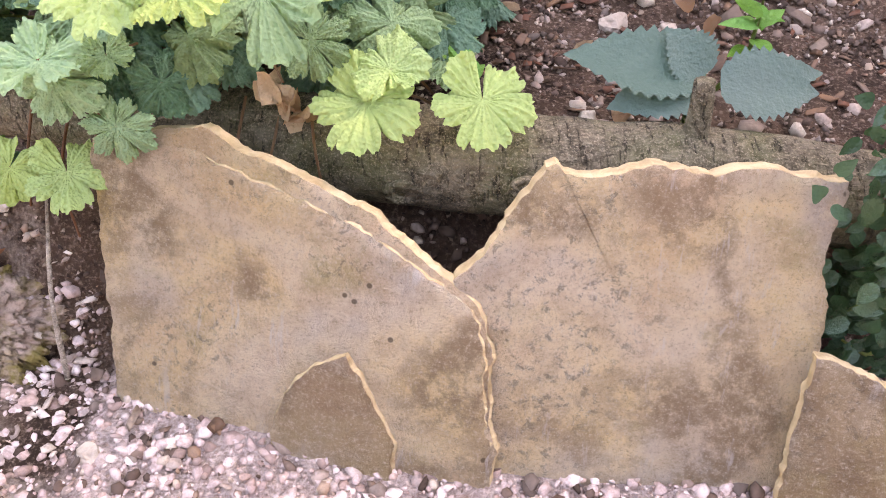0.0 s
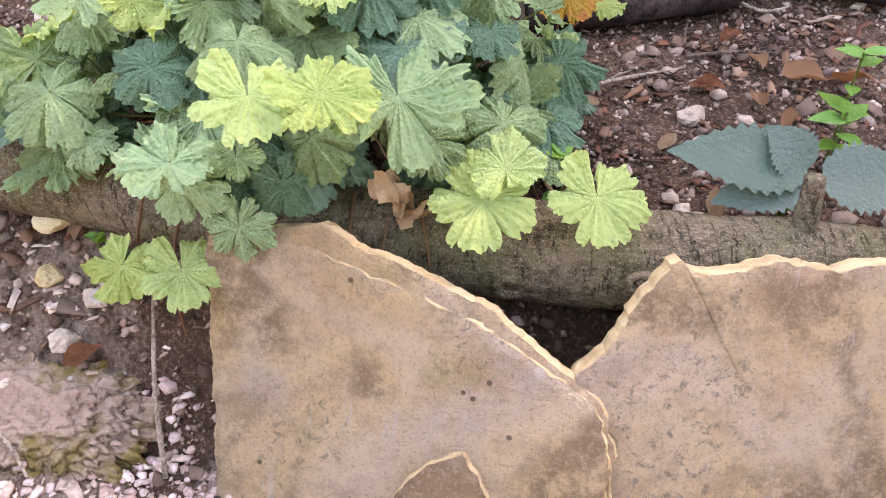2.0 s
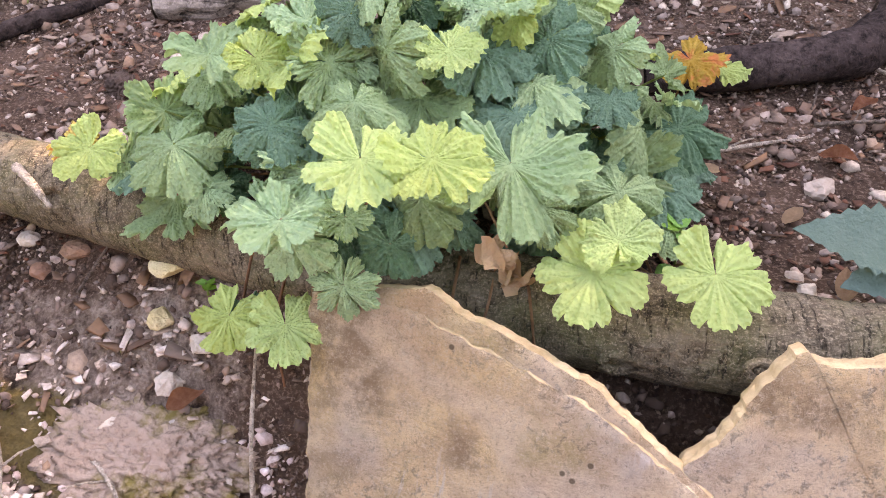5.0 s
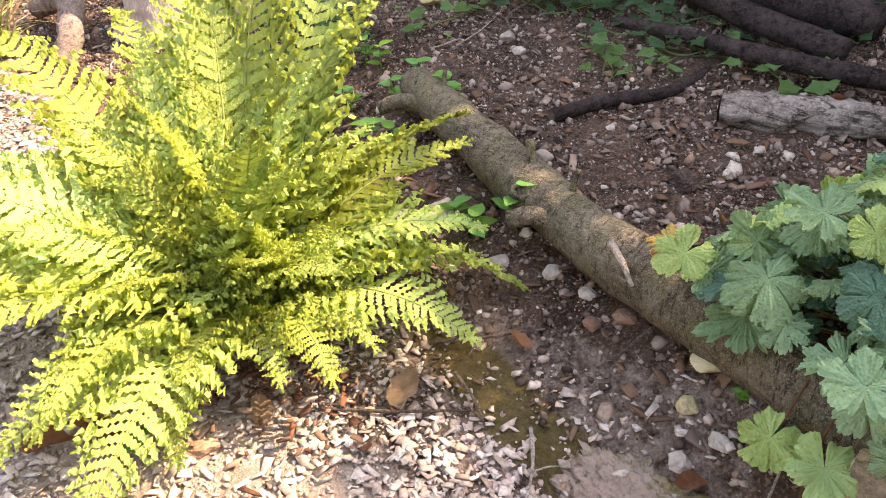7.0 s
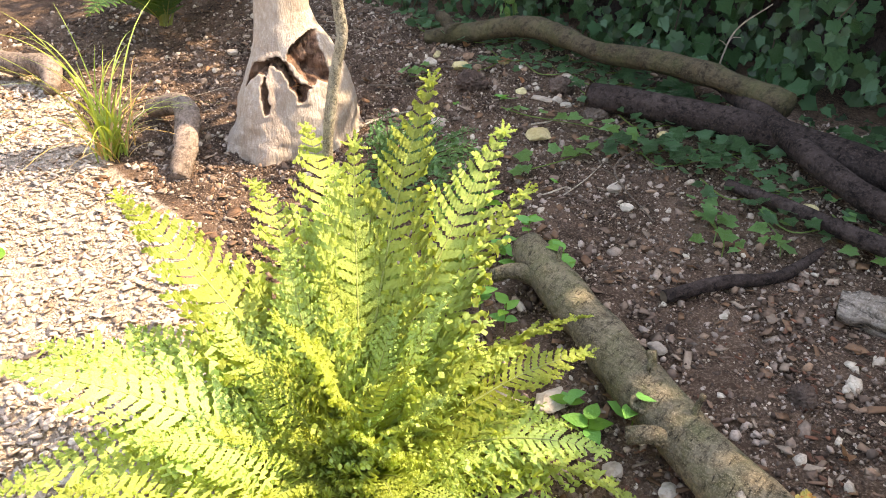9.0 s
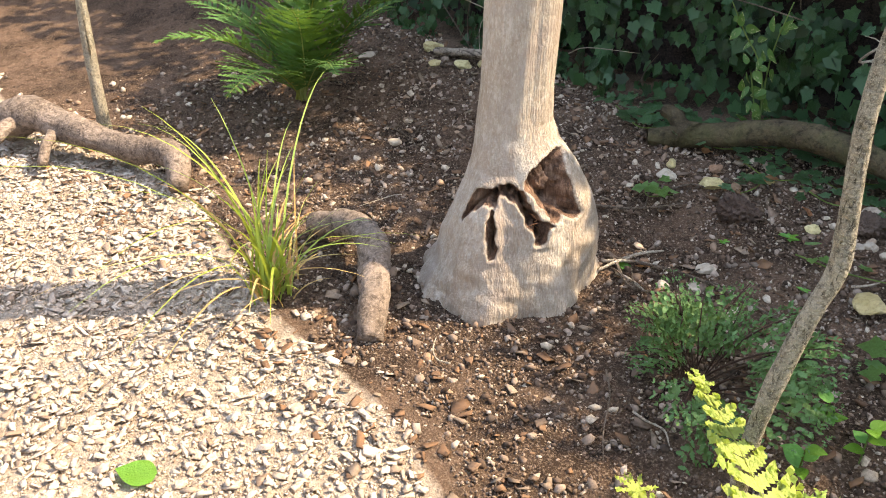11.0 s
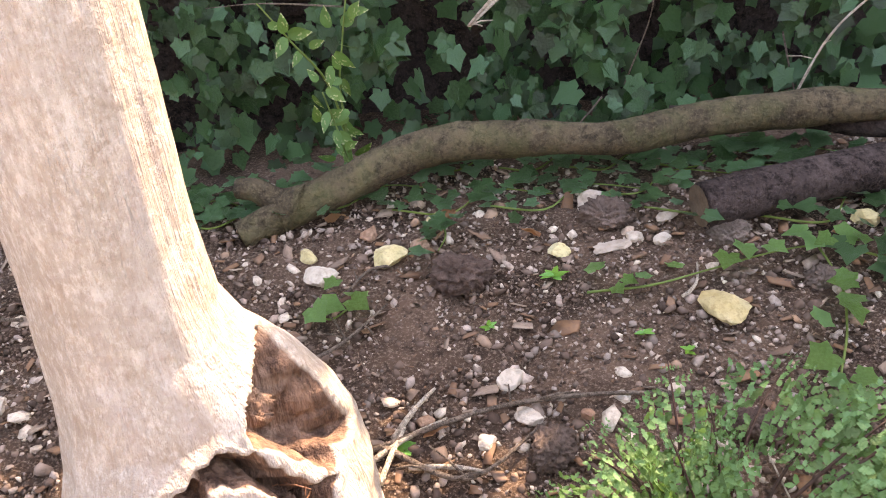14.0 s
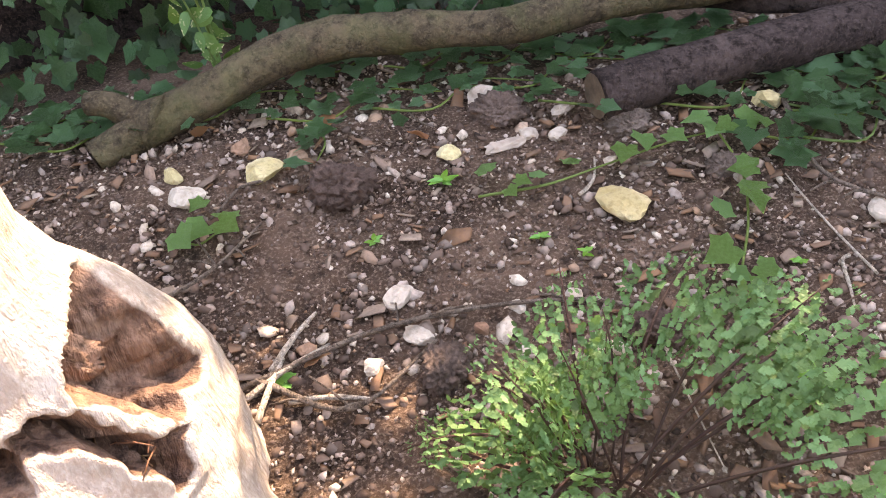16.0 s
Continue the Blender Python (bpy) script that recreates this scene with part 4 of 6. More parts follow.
sapling("sapling", "thin pale bare sapling stem with a kink, planted behind the fern", on_ground(-2.19, 1.055, -0.03),
        [(0.0, 0.0, 0), (0.005, 0, 0.35), (0.0, 0.0, 0.60), (0.018, 0.022, 0.80), (0.034, 0.038, 0.90), (0.03, 0.034, 0.98), (0.02, 0.02, 1.15), (0.03, 0.03, 1.45), (0.02, 0.02, 1.9)], [0.016, 0.0145, 0.0145, 0.014, 0.013, 0.011, 0.007], ((1.5, (0.5, 0.2, 1), 0.3), (1.7, (-0.5, 0.1, 1), 0.25)))
sapling("sapling", "thin bare sapling stem beside a weathered root", on_ground(-5.35, 1.24, -0.02),
        [(0, 0, 0), (-0.03, 0.0, 0.3), (-0.08, 0.02, 0.7), (-0.1, 0.05, 1.3)], [0.032, 0.026, 0.022, 0.018], ((0.35, (0.3, -0.1, 1), 0.4), (0.5, (-0.6, 0.3, 1), 0.35)))


# ---------------------------------------------------------------- edging slabs
def slab(label, origin, right, up, outline, thick, seed, layers=(), stuff=SANDSTONE):
    """A riven flagstone set on edge; outline in its own plane, anticlockwise or not, made ragged."""
    o, x, y = Vector(origin), Vector(right).normalized(), Vector(up).normalized()
    n = x.cross(y)
    basis = Matrix((x, y, n)).transposed().to_4x4()
    basis.translation = o
    ob = thing("edging_slab", basis, label, "stone slab", "sandstone slabs edging the bed")
    for i, (shape, deep, lift) in enumerate(((outline, thick, 0.0), *layers)):
        sheet(ob, shape, deep, seed + i * 3, lift, stuff)
    return ob


def sheet(ob, outline, thick, seed, lift, stuff):
    """One riven layer of a slab, under the slab's object."""
    pts = []
    k = len(outline)
    for i in range(k):
        a, b = Vector((*outline[i], 0)), Vector((*outline[(i + 1) % k], 0))
        m = max(2, int((b - a).length / 0.005))
        for s in range(m):
            p = a.lerp(b, s / m)
            w = 0.004 * noise.noise(p * 26 + Vector((seed, 0, 0))) + 0.0035 * noise.noise(p * 90 + Vector((seed, 5, 0)))
            d = (b - a).normalized()
            pts.append(p + Vector((-d.y, d.x, 0)) * w)
    c = sum(pts, Vector()) / len(pts)
    rings = (0.2, 0.4, 0.6, 0.75, 0.86, 0.93, 0.975, 1.0)
    vs, fs = [Vector((c.x, c.y, 0))], []
    m = len(pts)
    for f in rings:
        for p in pts:
            q = c.lerp(p, f)
            z = 0.006 * noise.noise(q * 6 + Vector((seed, 9, 0))) + 0.003 * noise.noise(q * 24 + Vector((seed, 2, 0)))
            if f == 1.0:
                z -= 0.006 + 0.006 * noise.noise(q * 35 + Vector((0, seed, 0)))
            vs.append(Vector((q.x, q.y, z)))
    for s in range(m):
        u = (s + 1) % m
        fs.append((0, 1 + s, 1 + u))
        for r in range(len(rings) - 1):
            a = 1 + r * m
            fs.append((a + s, a + m + s, a + m + u, a + u))
    face = mesh("face", vs, fs, stuff)
    ev, ef = [], []
    for j, f in enumerate((0.0, 0.3, 0.6, 1.0)):
        for i, p in enumerate(pts):
            q = p + (p - c).normalized() * (0.005 * math.sin(f * math.pi) * (0.3 + noise.noise(p * 55 + Vector((f * 3, seed, 0)))))
            z0 = vs[1 + (len(rings) - 1) * m + i].z
            ev.append(Vector((q.x, q.y, z0 - f * thick)))
    for j in range(3):
        for s in range(m):
            u = (s + 1) % m
            ef.append((j * m + s, (j + 1) * m + s, (j + 1) * m + u, j * m + u))
    b = len(ev)
    ev.append(Vector((c.x, c.y, -thick)))
    ef += [(3 * m + s, b, 3 * m + (s + 1) % m) for s in range(m)]
    place("face" if lift == 0 else "riven_layer", face, Matrix.Translation((0, 0, lift)), ob)
    place("broken_edge", mesh("broken_edge", ev, ef, SANDSTONE_EDGE, smooth=False), Matrix.Translation((0, 0, lift)), ob, "pale ragged broken edge")


slab("buff sandstone slab set on edge against the log, curved broken top", (-0.2623, 0.7593, 0.1333), (0.967, -0.256, 0), (0.11, 0.413, 0.904),
     [(-0.213, 0.109), (-0.177, 0.122), (-0.075, 0.148), (-0.058, 0.154), (-0.033, 0.143), (-0.006, 0.131), (0.031, 0.125), (0.113, 0.098), (0.157, 0.088), (0.188, 0.069), (0.249, 0.027), (0.279, 0.015), (0.313, -0.008), (0.324, -0.032),
      (0.339, -0.074), (0.341, -0.122), (0.352, -0.176), (0.362, -0.199), (0.362, -0.30), (-0.178, -0.28), (-0.187, -0.157), (-0.197, -0.042), (-0.207, 0.05)], 0.024, 2,
     layers=(([(-0.211, 0.100), (-0.177, 0.112), (-0.106, 0.122), (-0.063, 0.124), (-0.032, 0.109), (0.01, 0.102), (0.055, 0.094), (0.10, 0.078), (0.144, 0.069), (0.181, 0.053), (0.213, 0.036), (0.246, 0.018), (0.276, 0.008), (0.308, -0.013), (0.319, -0.034),
               (0.334, -0.075), (0.336, -0.122), (0.347, -0.176), (0.357, -0.199), (0.357, -0.297), (-0.173, -0.277), (-0.183, -0.157), (-0.194, -0.042), (-0.204, 0.05)], 0.008, 0.007),))
slab("square buff sandstone slab with dark stains, leaning on the log", (0.1208, 0.7614, 0.2807), (0.998, -0.055, 0), (0.024, 0.43, 0.903),
     [(-0.106, -0.156), (-0.089, -0.137), (-0.069, -0.114), (-0.039, -0.057), (-0.018, -0.028), (-0.005, -0.006), (0.006, -0.002), (0.019, -0.014), (0.055, -0.013), (0.087, -0.007), (0.115, 0.002), (0.151, -0.004), (0.19, -0.011), (0.213, 0.002), (0.258, 0.001), (0.297, -0.006),
      (0.338, -0.008), (0.343, -0.021), (0.327, -0.083), (0.331, -0.122), (0.343, -0.157), (0.347, -0.209), (0.351, -0.31), (0.347, -0.47), (-0.05, -0.45), (-0.06, -0.23)], 0.036, 5)
slab("small triangular sandstone offcut before a larger slab", (-0.2674, 0.74, 0.1427), (0.967, -0.256, 0), (0.11, 0.413, 0.904),
     [(0.068, -0.209), (0.087, -0.166), (0.112, -0.131), (0.159, -0.101), (0.176, -0.123), (0.204, -0.173), (0.231, -0.217), (0.24, -0.30), (0.06, -0.29)], 0.018, 9, stuff=BROWN_SANDSTONE)
slab("brown sandstone slab partly hidden under glossy leaves", (0.135, 0.765, 0.275), (0.97, -0.24, 0), (0.10, 0.41, 0.905),
     [(0.325, -0.180), (0.33, -0.46), (0.78, -0.46), (0.75, -0.24), (0.47, -0.205), (0.407, -0.20), (0.367, -0.183)], 0.02, 12, stuff=BROWN_SANDSTONE)


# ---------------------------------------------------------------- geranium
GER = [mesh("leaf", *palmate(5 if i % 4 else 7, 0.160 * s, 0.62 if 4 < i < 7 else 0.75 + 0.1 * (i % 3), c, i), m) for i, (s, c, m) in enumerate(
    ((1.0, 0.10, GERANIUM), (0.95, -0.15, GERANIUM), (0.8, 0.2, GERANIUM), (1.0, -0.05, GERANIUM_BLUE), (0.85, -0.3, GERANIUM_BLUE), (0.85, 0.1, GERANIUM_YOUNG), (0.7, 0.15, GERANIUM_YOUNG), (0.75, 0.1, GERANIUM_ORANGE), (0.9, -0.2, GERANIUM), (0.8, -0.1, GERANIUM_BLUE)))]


def stalk(parent, a, b, r=0.0022, material=STALK, sag=0.02):
    mid = (a + b) / 2 + Vector((0, 0, sag))
    place("stalk", mesh("stalk", *tube(bend([a, mid, b], 3), [r, r * 0.8], 5, cap=False), material), Matrix(), parent)


def geranium(where, centre, radii, count, label, seed, lo=0.05):
    """A dome of lobed leaves on stalks that meet in one root."""
    r = random.Random(seed)
    plant = thing("geranium", where, label, "plant")
    root = Vector((0, 0, 0))
    spots = []
    tries = 0
    while len(spots) < count and tries < 9000:
        tries += 1
        a, h = r.uniform(0, 2 * math.pi), r.uniform(lo, 1) ** 0.8
        s = r.uniform(0.74, 1.0)
        p = Vector((math.cos(a) * math.sqrt(1 - h * h) * radii[0] * s, math.sin(a) * math.sqrt(1 - h * h) * radii[1] * s, h * radii[2] * s)) + Vector(centre)
        if p.y < -0.17 and p.z < 0.16:
            continue
        if all((p - q[0]).length > 0.047 for q in spots):
            spots.append((p, Vector((math.cos(a) * math.sqrt(1 - h * h), math.sin(a) * math.sqrt(1 - h * h), h)), s, h))
    for i, (p, out, s, h) in enumerate(spots):
        up = (out * 0.75 + Vector((0, -0.25, 0.75))).normalized()
        along = Vector((out.x, out.y, -0.25)) + Vector((r.gauss(0, 0.5), r.gauss(0, 0.5), 0))
        up = (up + Vector((r.gauss(0, 0.34), r.gauss(0, 0.34), 0))).normalized()
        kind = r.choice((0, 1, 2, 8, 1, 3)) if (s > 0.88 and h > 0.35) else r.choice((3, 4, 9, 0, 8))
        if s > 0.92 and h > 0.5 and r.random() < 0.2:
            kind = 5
        m = frame_of(p, along, up)
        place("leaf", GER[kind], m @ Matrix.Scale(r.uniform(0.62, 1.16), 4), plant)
        if i % 2 == 0:
            stalk(plant, root + Vector((r.uniform(-0.06, 0.06), r.uniform(-0.05, 0.05), 0.02)), p, 0.0024, STALK if h < 0.3 else GREEN_STALK)
    return plant


def leaf_of(plant, kind, p, along, up, scale=1.0, foot=None):
    place("leaf", GER[kind], frame_of(p, along, up) @ Matrix.Scale(scale, 4), plant)
    if foot is not None:
        stalk(plant, Vector(foot), Vector(p), 0.0022)


bush = geranium(on_ground(-0.36, 1.17), (0.0, 0.0, 0.03), (0.44, 0.33, 0.38), 165, "bushy hardy geranium with lobed green leaves spilling over the log", 4)
off = bush.matrix_basis.translation
for kind, p, along, up, s in ((5, (-0.36, 0.82, 0.46), (0.25, -0.8, -0.2), (0.0, -0.4, 1), 1.15), (5, (-0.28, 0.80, 0.475), (0.7, -0.4, -0.1), (0.15, -0.4, 1), 1.05),
                              (0, (-0.20, 0.84, 0.45), (0.2, -0.8, -0.25), (0, -0.5, 1), 1.25), (2, (-0.47, 0.84, 0.36), (-0.3, -0.8, -0.35), (-0.2, -0.6, 0.8), 1.1),
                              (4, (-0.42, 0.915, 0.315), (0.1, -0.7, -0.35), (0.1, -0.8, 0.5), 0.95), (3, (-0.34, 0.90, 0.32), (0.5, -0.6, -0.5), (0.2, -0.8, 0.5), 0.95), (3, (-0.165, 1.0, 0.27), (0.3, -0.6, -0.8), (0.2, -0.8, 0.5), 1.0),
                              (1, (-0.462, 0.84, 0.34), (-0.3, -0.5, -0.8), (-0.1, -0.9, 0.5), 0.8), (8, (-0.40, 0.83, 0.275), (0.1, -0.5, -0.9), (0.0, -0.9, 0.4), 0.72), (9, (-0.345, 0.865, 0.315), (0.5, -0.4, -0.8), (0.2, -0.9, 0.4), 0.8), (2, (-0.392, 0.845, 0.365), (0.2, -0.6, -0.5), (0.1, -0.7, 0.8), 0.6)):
    leaf_of(bush, kind, Vector(p) - off, along, up, s, (0, 0, 0.03))
for pts in (((-0.50, 0.93, 0.24), (-0.51, 0.86, 0.17), (-0.50, 0.83, 0.09)), ((-0.46, 0.93, 0.24), (-0.47, 0.86, 0.18), (-0.52, 0.85, 0.12)), ((-0.56, 0.96, 0.24), (-0.57, 0.90, 0.17), (-0.575, 0.87, 0.11)), ((-0.27, 0.95, 0.24), (-0.275, 0.875, 0.2), (-0.27, 0.86, 0.13)),
            ((-0.18, 0.93, 0.235), (-0.17, 0.87, 0.21), (-0.16, 0.85, 0.13)), ((-0.22, 0.95, 0.24), (-0.23, 0.88, 0.2), (-0.255, 0.87, 0.13))):
    place("stalk", mesh("stalk", *tube(bend([Vector(q) - off for q in pts], 5), [0.0024, 0.0018], 5, cap=False), STALK), Matrix(), bush)


def sprig(label, foot, leaves):
    plant = thing("geranium", Vector(foot), label, "plant")
    for kind, p, along, up, s in leaves:
        leaf_of(plant, kind, Vector(p) - Vector(foot), along, up, s, (0, 0, 0))
    return plant


sprig("young yellow-green geranium shoot beside the slab", on_ground(-0.54, 0.93), ((6, (-0.57, 0.855, 0.19), (-0.25, -0.9, -0.3), (-0.1, -0.4, 1), 1.0), (5, (-0.485, 0.835, 0.20), (0.35, -0.8, -0.3), (0.1, -0.5, 1), 0.95), (3, (-0.55, 0.88, 0.185), (-0.1, 0.9, 0), (0, -0.3, 1), 0.5)))
sprig("two broad light green geranium leaves over the log", on_ground(0.0, 1.04), ((5, (-0.10, 0.875, 0.285), (-0.15, -0.9, -0.35), (-0.1, -0.6, 0.9), 1.2), (5, (-0.07, 0.90, 0.315), (0.1, 0.9, 0.3), (-0.05, -0.5, 1), 0.9), (5, (0.045, 0.875, 0.29), (0.05, -0.9, -0.35), (0.05, -0.6, 0.9), 1.15)))
sprig("geranium leaf turning yellow and orange over the log", on_ground(-0.80, 1.22), ((5, (-0.82, 1.04, 0.33), (-0.3, -0.7, -0.3), (0, -0.4, 1), 0.95), (7, (-0.86, 1.07, 0.32), (-0.9, -0.1, -0.1), (0, -0.4, 1), 0.8), (0, (-0.78, 1.05, 0.30), (0.6, 0.3, -0.1), (0, -0.3, 1), 0.8)))
sprig("geranium leaf turning orange at the bush's back", on_ground(0.05, 1.45), ((7, (0.07, 1.42, 0.33), (0.3, -0.6, -0.2), (0, -0.3, 1), 1.1), (5, (0.13, 1.46, 0.30), (0.8, 0.2, -0.2), (0, -0.3, 1), 0.8)))


# ---------------------------------------------------------------- hellebore, weeds
def toothed_leaf(name, length, width, fold, droop, material, seed, teeth=1, steps=22):
    return mesh(name, *blade_leaf(length, width, fold, droop, teeth, seed, steps), material)


def rosette(name, label, foot, material, leaves, category="plant", teeth=1):
    """A small plant: each leaf is (base, along, up, length, width)."""
    plant = thing(name, Vector(foot), label, category)
    for i, (p, along, up, ln, wd) in enumerate(leaves):
        p = Vector(p) - Vector(foot)
        if p.length > 0.02:
            stalk(plant, Vector((0, 0, 0)), p, 0.0022, GREEN_STALK, 0.01)
        place("leaf", toothed_leaf("leaf", ln, wd, 0.18, 0.12, material, i + int(abs(foot[0]) * 100), teeth), frame_of(p, along, up), plant)
    return plant


rosette("hellebore", "hellebore with blue-green toothed leathery leaves behind the log", on_ground(0.335, 0.99), HELLEBORE,
        (((0.345, 0.965, 0.272), (-0.185, 0.01, 0.034), (0.05, -0.6, 1), 0.19, 0.10), ((0.345, 0.96, 0.268), (-0.135, -0.03, -0.022), (-0.1, -0.65, 1), 0.135, 0.085), ((0.345, 0.965, 0.272), (-0.055, 0.03, 0.055), (0.1, -0.8, 0.8), 0.08, 0.075),
         ((0.362, 0.95, 0.268), (0.13, -0.01, 0.0), (0.05, -0.65, 1), 0.135, 0.10), ((0.38, 0.97, 0.262), (0.14, 0.03, 0.0), (0.1, -0.6, 1), 0.15, 0.07)))
r = random.Random(5)


def weed(label, x, y, size, count, material=WEED, lift=0.05, wide=0.45):
    ls = []
    for i in range(count):
        a = i * 2.4 + r.random()
        h = lift * r.uniform(0.4, 1.2)
        ls.append((on_ground(x, y, h), (math.cos(a), math.sin(a), 0.25), (0, -0.2, 1), size * r.uniform(0.7, 1.1), size * wide))
    return rosette("weed", label, on_ground(x, y), material, ls, teeth=0)


weed("upright green weed with narrow leaves", 0.46, 1.12, 0.06, 7, lift=0.10)
weed("upright green weed with narrow leaves", 0.47, 1.15, 0.05, 8, lift=0.17)
weed("small weed seedling in the bed", -0.66, 0.98, 0.022, 6, lift=0.02)
weed("broad-leaved green seedling beside the log", -1.38, 1.16, 0.065, 5, lift=0.05, wide=0.6)
weed("broad-leaved green seedling growing past the log", -1.3, 1.22, 0.065, 4, lift=0.13, wide=0.65)
weed("broad-leaved green seedling beside the log", -1.47, 1.2, 0.05, 5, lift=0.03, wide=0.6)
weed("green seedling behind a geranium leaf", 0.02, 1.0, 0.06, 5, lift=0.10, wide=0.5)
weed("bright green weed in the chips", -1.55, 0.33, 0.05, 4, lift=0.02, wide=0.7)
weed("tiny weed seedling in the bed", -2.73, 2.363, 0.035, 7, lift=0.015, wide=0.35)
weed("tiny weed seedling in the bed", -2.508, 2.124, 0.018, 5, lift=0.01)
weed("tiny weed seedling in the bed", -2.579, 2.181, 0.02, 5, lift=0.01)
weed("tiny weed seedling in the bed", -2.881, 2.246, 0.02, 5, lift=0.01)
weed("tiny weed seedling in the bed", -3.059, 1.975, 0.03, 4, lift=0.01, wide=0.7)
weed("tiny weed seedling in the bed", -2.166, 2.011, 0.02, 5, lift=0.01)
for i in range(14):
    weed("leafy green ground cover beneath the sapling", -2.0 - r.uniform(-0.25, 0.30), 1.48 + r.uniform(-0.22, 0.25), 0.05, 5, lift=0.10, wide=0.62)


# ---------------------------------------------------------------- ferns
def fern(name, label, where, fronds, material, seed, pairs=26, width=0.22, stem=GREEN_STALK, roll=0.15, **kw):
    """fronds: (direction in degrees, length share, steepness 0..1)."""
    ob = thing(name, where, label, "fern")
    made = {}
    rr = random.Random(seed)
    for az, ln, steep in fronds:
        key = (round(ln * 20), round(steep * 10))
        if key not in made:
            L = key[0] / 20
            s = key[1] / 10
            a0, a1 = 35 + 50 * s, -62 + 118 * s
            made[key] = tuple(mesh(n, *g, material if n == "blade" else stem) for n, g in zip(("blade", "midrib"), frond(L, width * (0.55 + 0.45 * min(1, L / 0.7)), (a0, a1), pairs, seed + len(made) * 7, **kw)))
        blade, rib = made[key]
        m = Matrix.Translation((rr.uniform(-0.03, 0.03), rr.uniform(-0.03, 0.03), 0.01)) @ Matrix.Rotation(math.radians(az - 90), 4, "Z") @ Matrix.Rotation(rr.gauss(0, roll), 4, "Y") @ Matrix.Scale(rr.uniform(0.94, 1.06), 4)
        f = place("frond", blade, m, ob)
        place("midrib", rib, Matrix(), f)
    return ob


FRONDS = [(-176, 0.95, 0.65), (168, 0.85, 0.6), (157, 1.0, 0.62), (140, 0.9, 0.9), (126, 0.8, 0.85), (109, 1.0, 0.9), (103, 0.95, 0.75), (74, 0.8, 0.75), (-140, 0.85, 0.5), (-137, 0.9, 0.35), (-125, 0.85, 0.3), (-150, 0.85, 0.42), (-115, 0.7, 0.35), (-90, 0.7, 0.2), (-75, 0.55, 0.3), (-62, 0.75, 0.1), (-52, 0.5, 0.1),
          (35, 0.7, 0.2), (18, 0.6, 0.2), (33, 0.65, 0.45), (48, 0.7, 0.6), (0, 0.5, 0.3), (-25, 0.45, 0.3), (180, 0.75, 0.5), (-166, 0.75, 0.45), (62, 0.65, 0.5), (86, 0.7, 0.8)] + [(i * 47 + 11, 0.35 + 0.05 * (i % 7), 0.3 + 0.14 * (i % 6)) for i in range(54)]
fern("crested_fern", "large yellow-green fern with frilled crested fronds at the path's edge", on_ground(-1.66, 0.70), FRONDS, FERN, 3, crest=0.028, frill=1.0, pairs=31, width=0.26, fill=0.98, solid=1.0, stem=FERN_RIB)
fern("fern", "tall green fern with feathery fronds before the ivy", on_ground(-4.97, 2.04), [(20, 1.0, 0.65), (38, 1.2, 0.8), (45, 1.0, 0.95), (95, 1.2, 1.0), (70, 1.2, 0.95), (140, 0.9, 0.8), (180, 0.9, 0.7), (-60, 0.7, 0.3), (-20, 0.7, 0.35), (-100, 0.8, 0.4), (-150, 0.8, 0.5), (60, 0.7, 0.6), (210, 0.7, 0.5), (-40, 0.9, 0.6), (0, 0.8, 0.7)], FERN_GREEN, 21, pairs=25, width=0.36, fill=0.98, solid=0.95, stem=FERN_RIB)
fern("lacy_fern", "low fern with finely cut lacy fronds on dark stems", on_ground(-2.62, 1.69), [(176, 0.3, 0.3), (205, 0.25, 0.1), (112, 0.3, 0.6), (86, 0.3, 0.7), (136, 0.3, 0.8), (152, 0.25, 0.6), (-75, 0.3, 0.1), (100, 0.25, 1.0), (124, 0.25, 1.0), (165, 0.25, 0.9), (70, 0.25, 0.8), (230, 0.2, 0.4), (190, 0.2, 0.7)], FERN_FINE, 33, pairs=8, width=0.22, sub=5, twice=True, bare=0.34, stem=FERN_STEM, roll=0.5)
fern("lacy_fern", "low fern with finely cut lacy fronds on dark stems", on_ground(-2.57, 1.66), [(18, 0.45, 0.5), (-4, 0.45, 0.4), (36, 0.4, 0.6), (-30, 0.35, 0.2), (8, 0.35, 0.55), (-52, 0.3, 0.2), (28, 0.4, 0.55), (0, 0.35, 0.5), (22, 0.35, 0.3)], FERN_FINE, 39, pairs=8, width=0.25, sub=5, twice=True, bare=0.46, stem=FERN_STEM, roll=0.5)


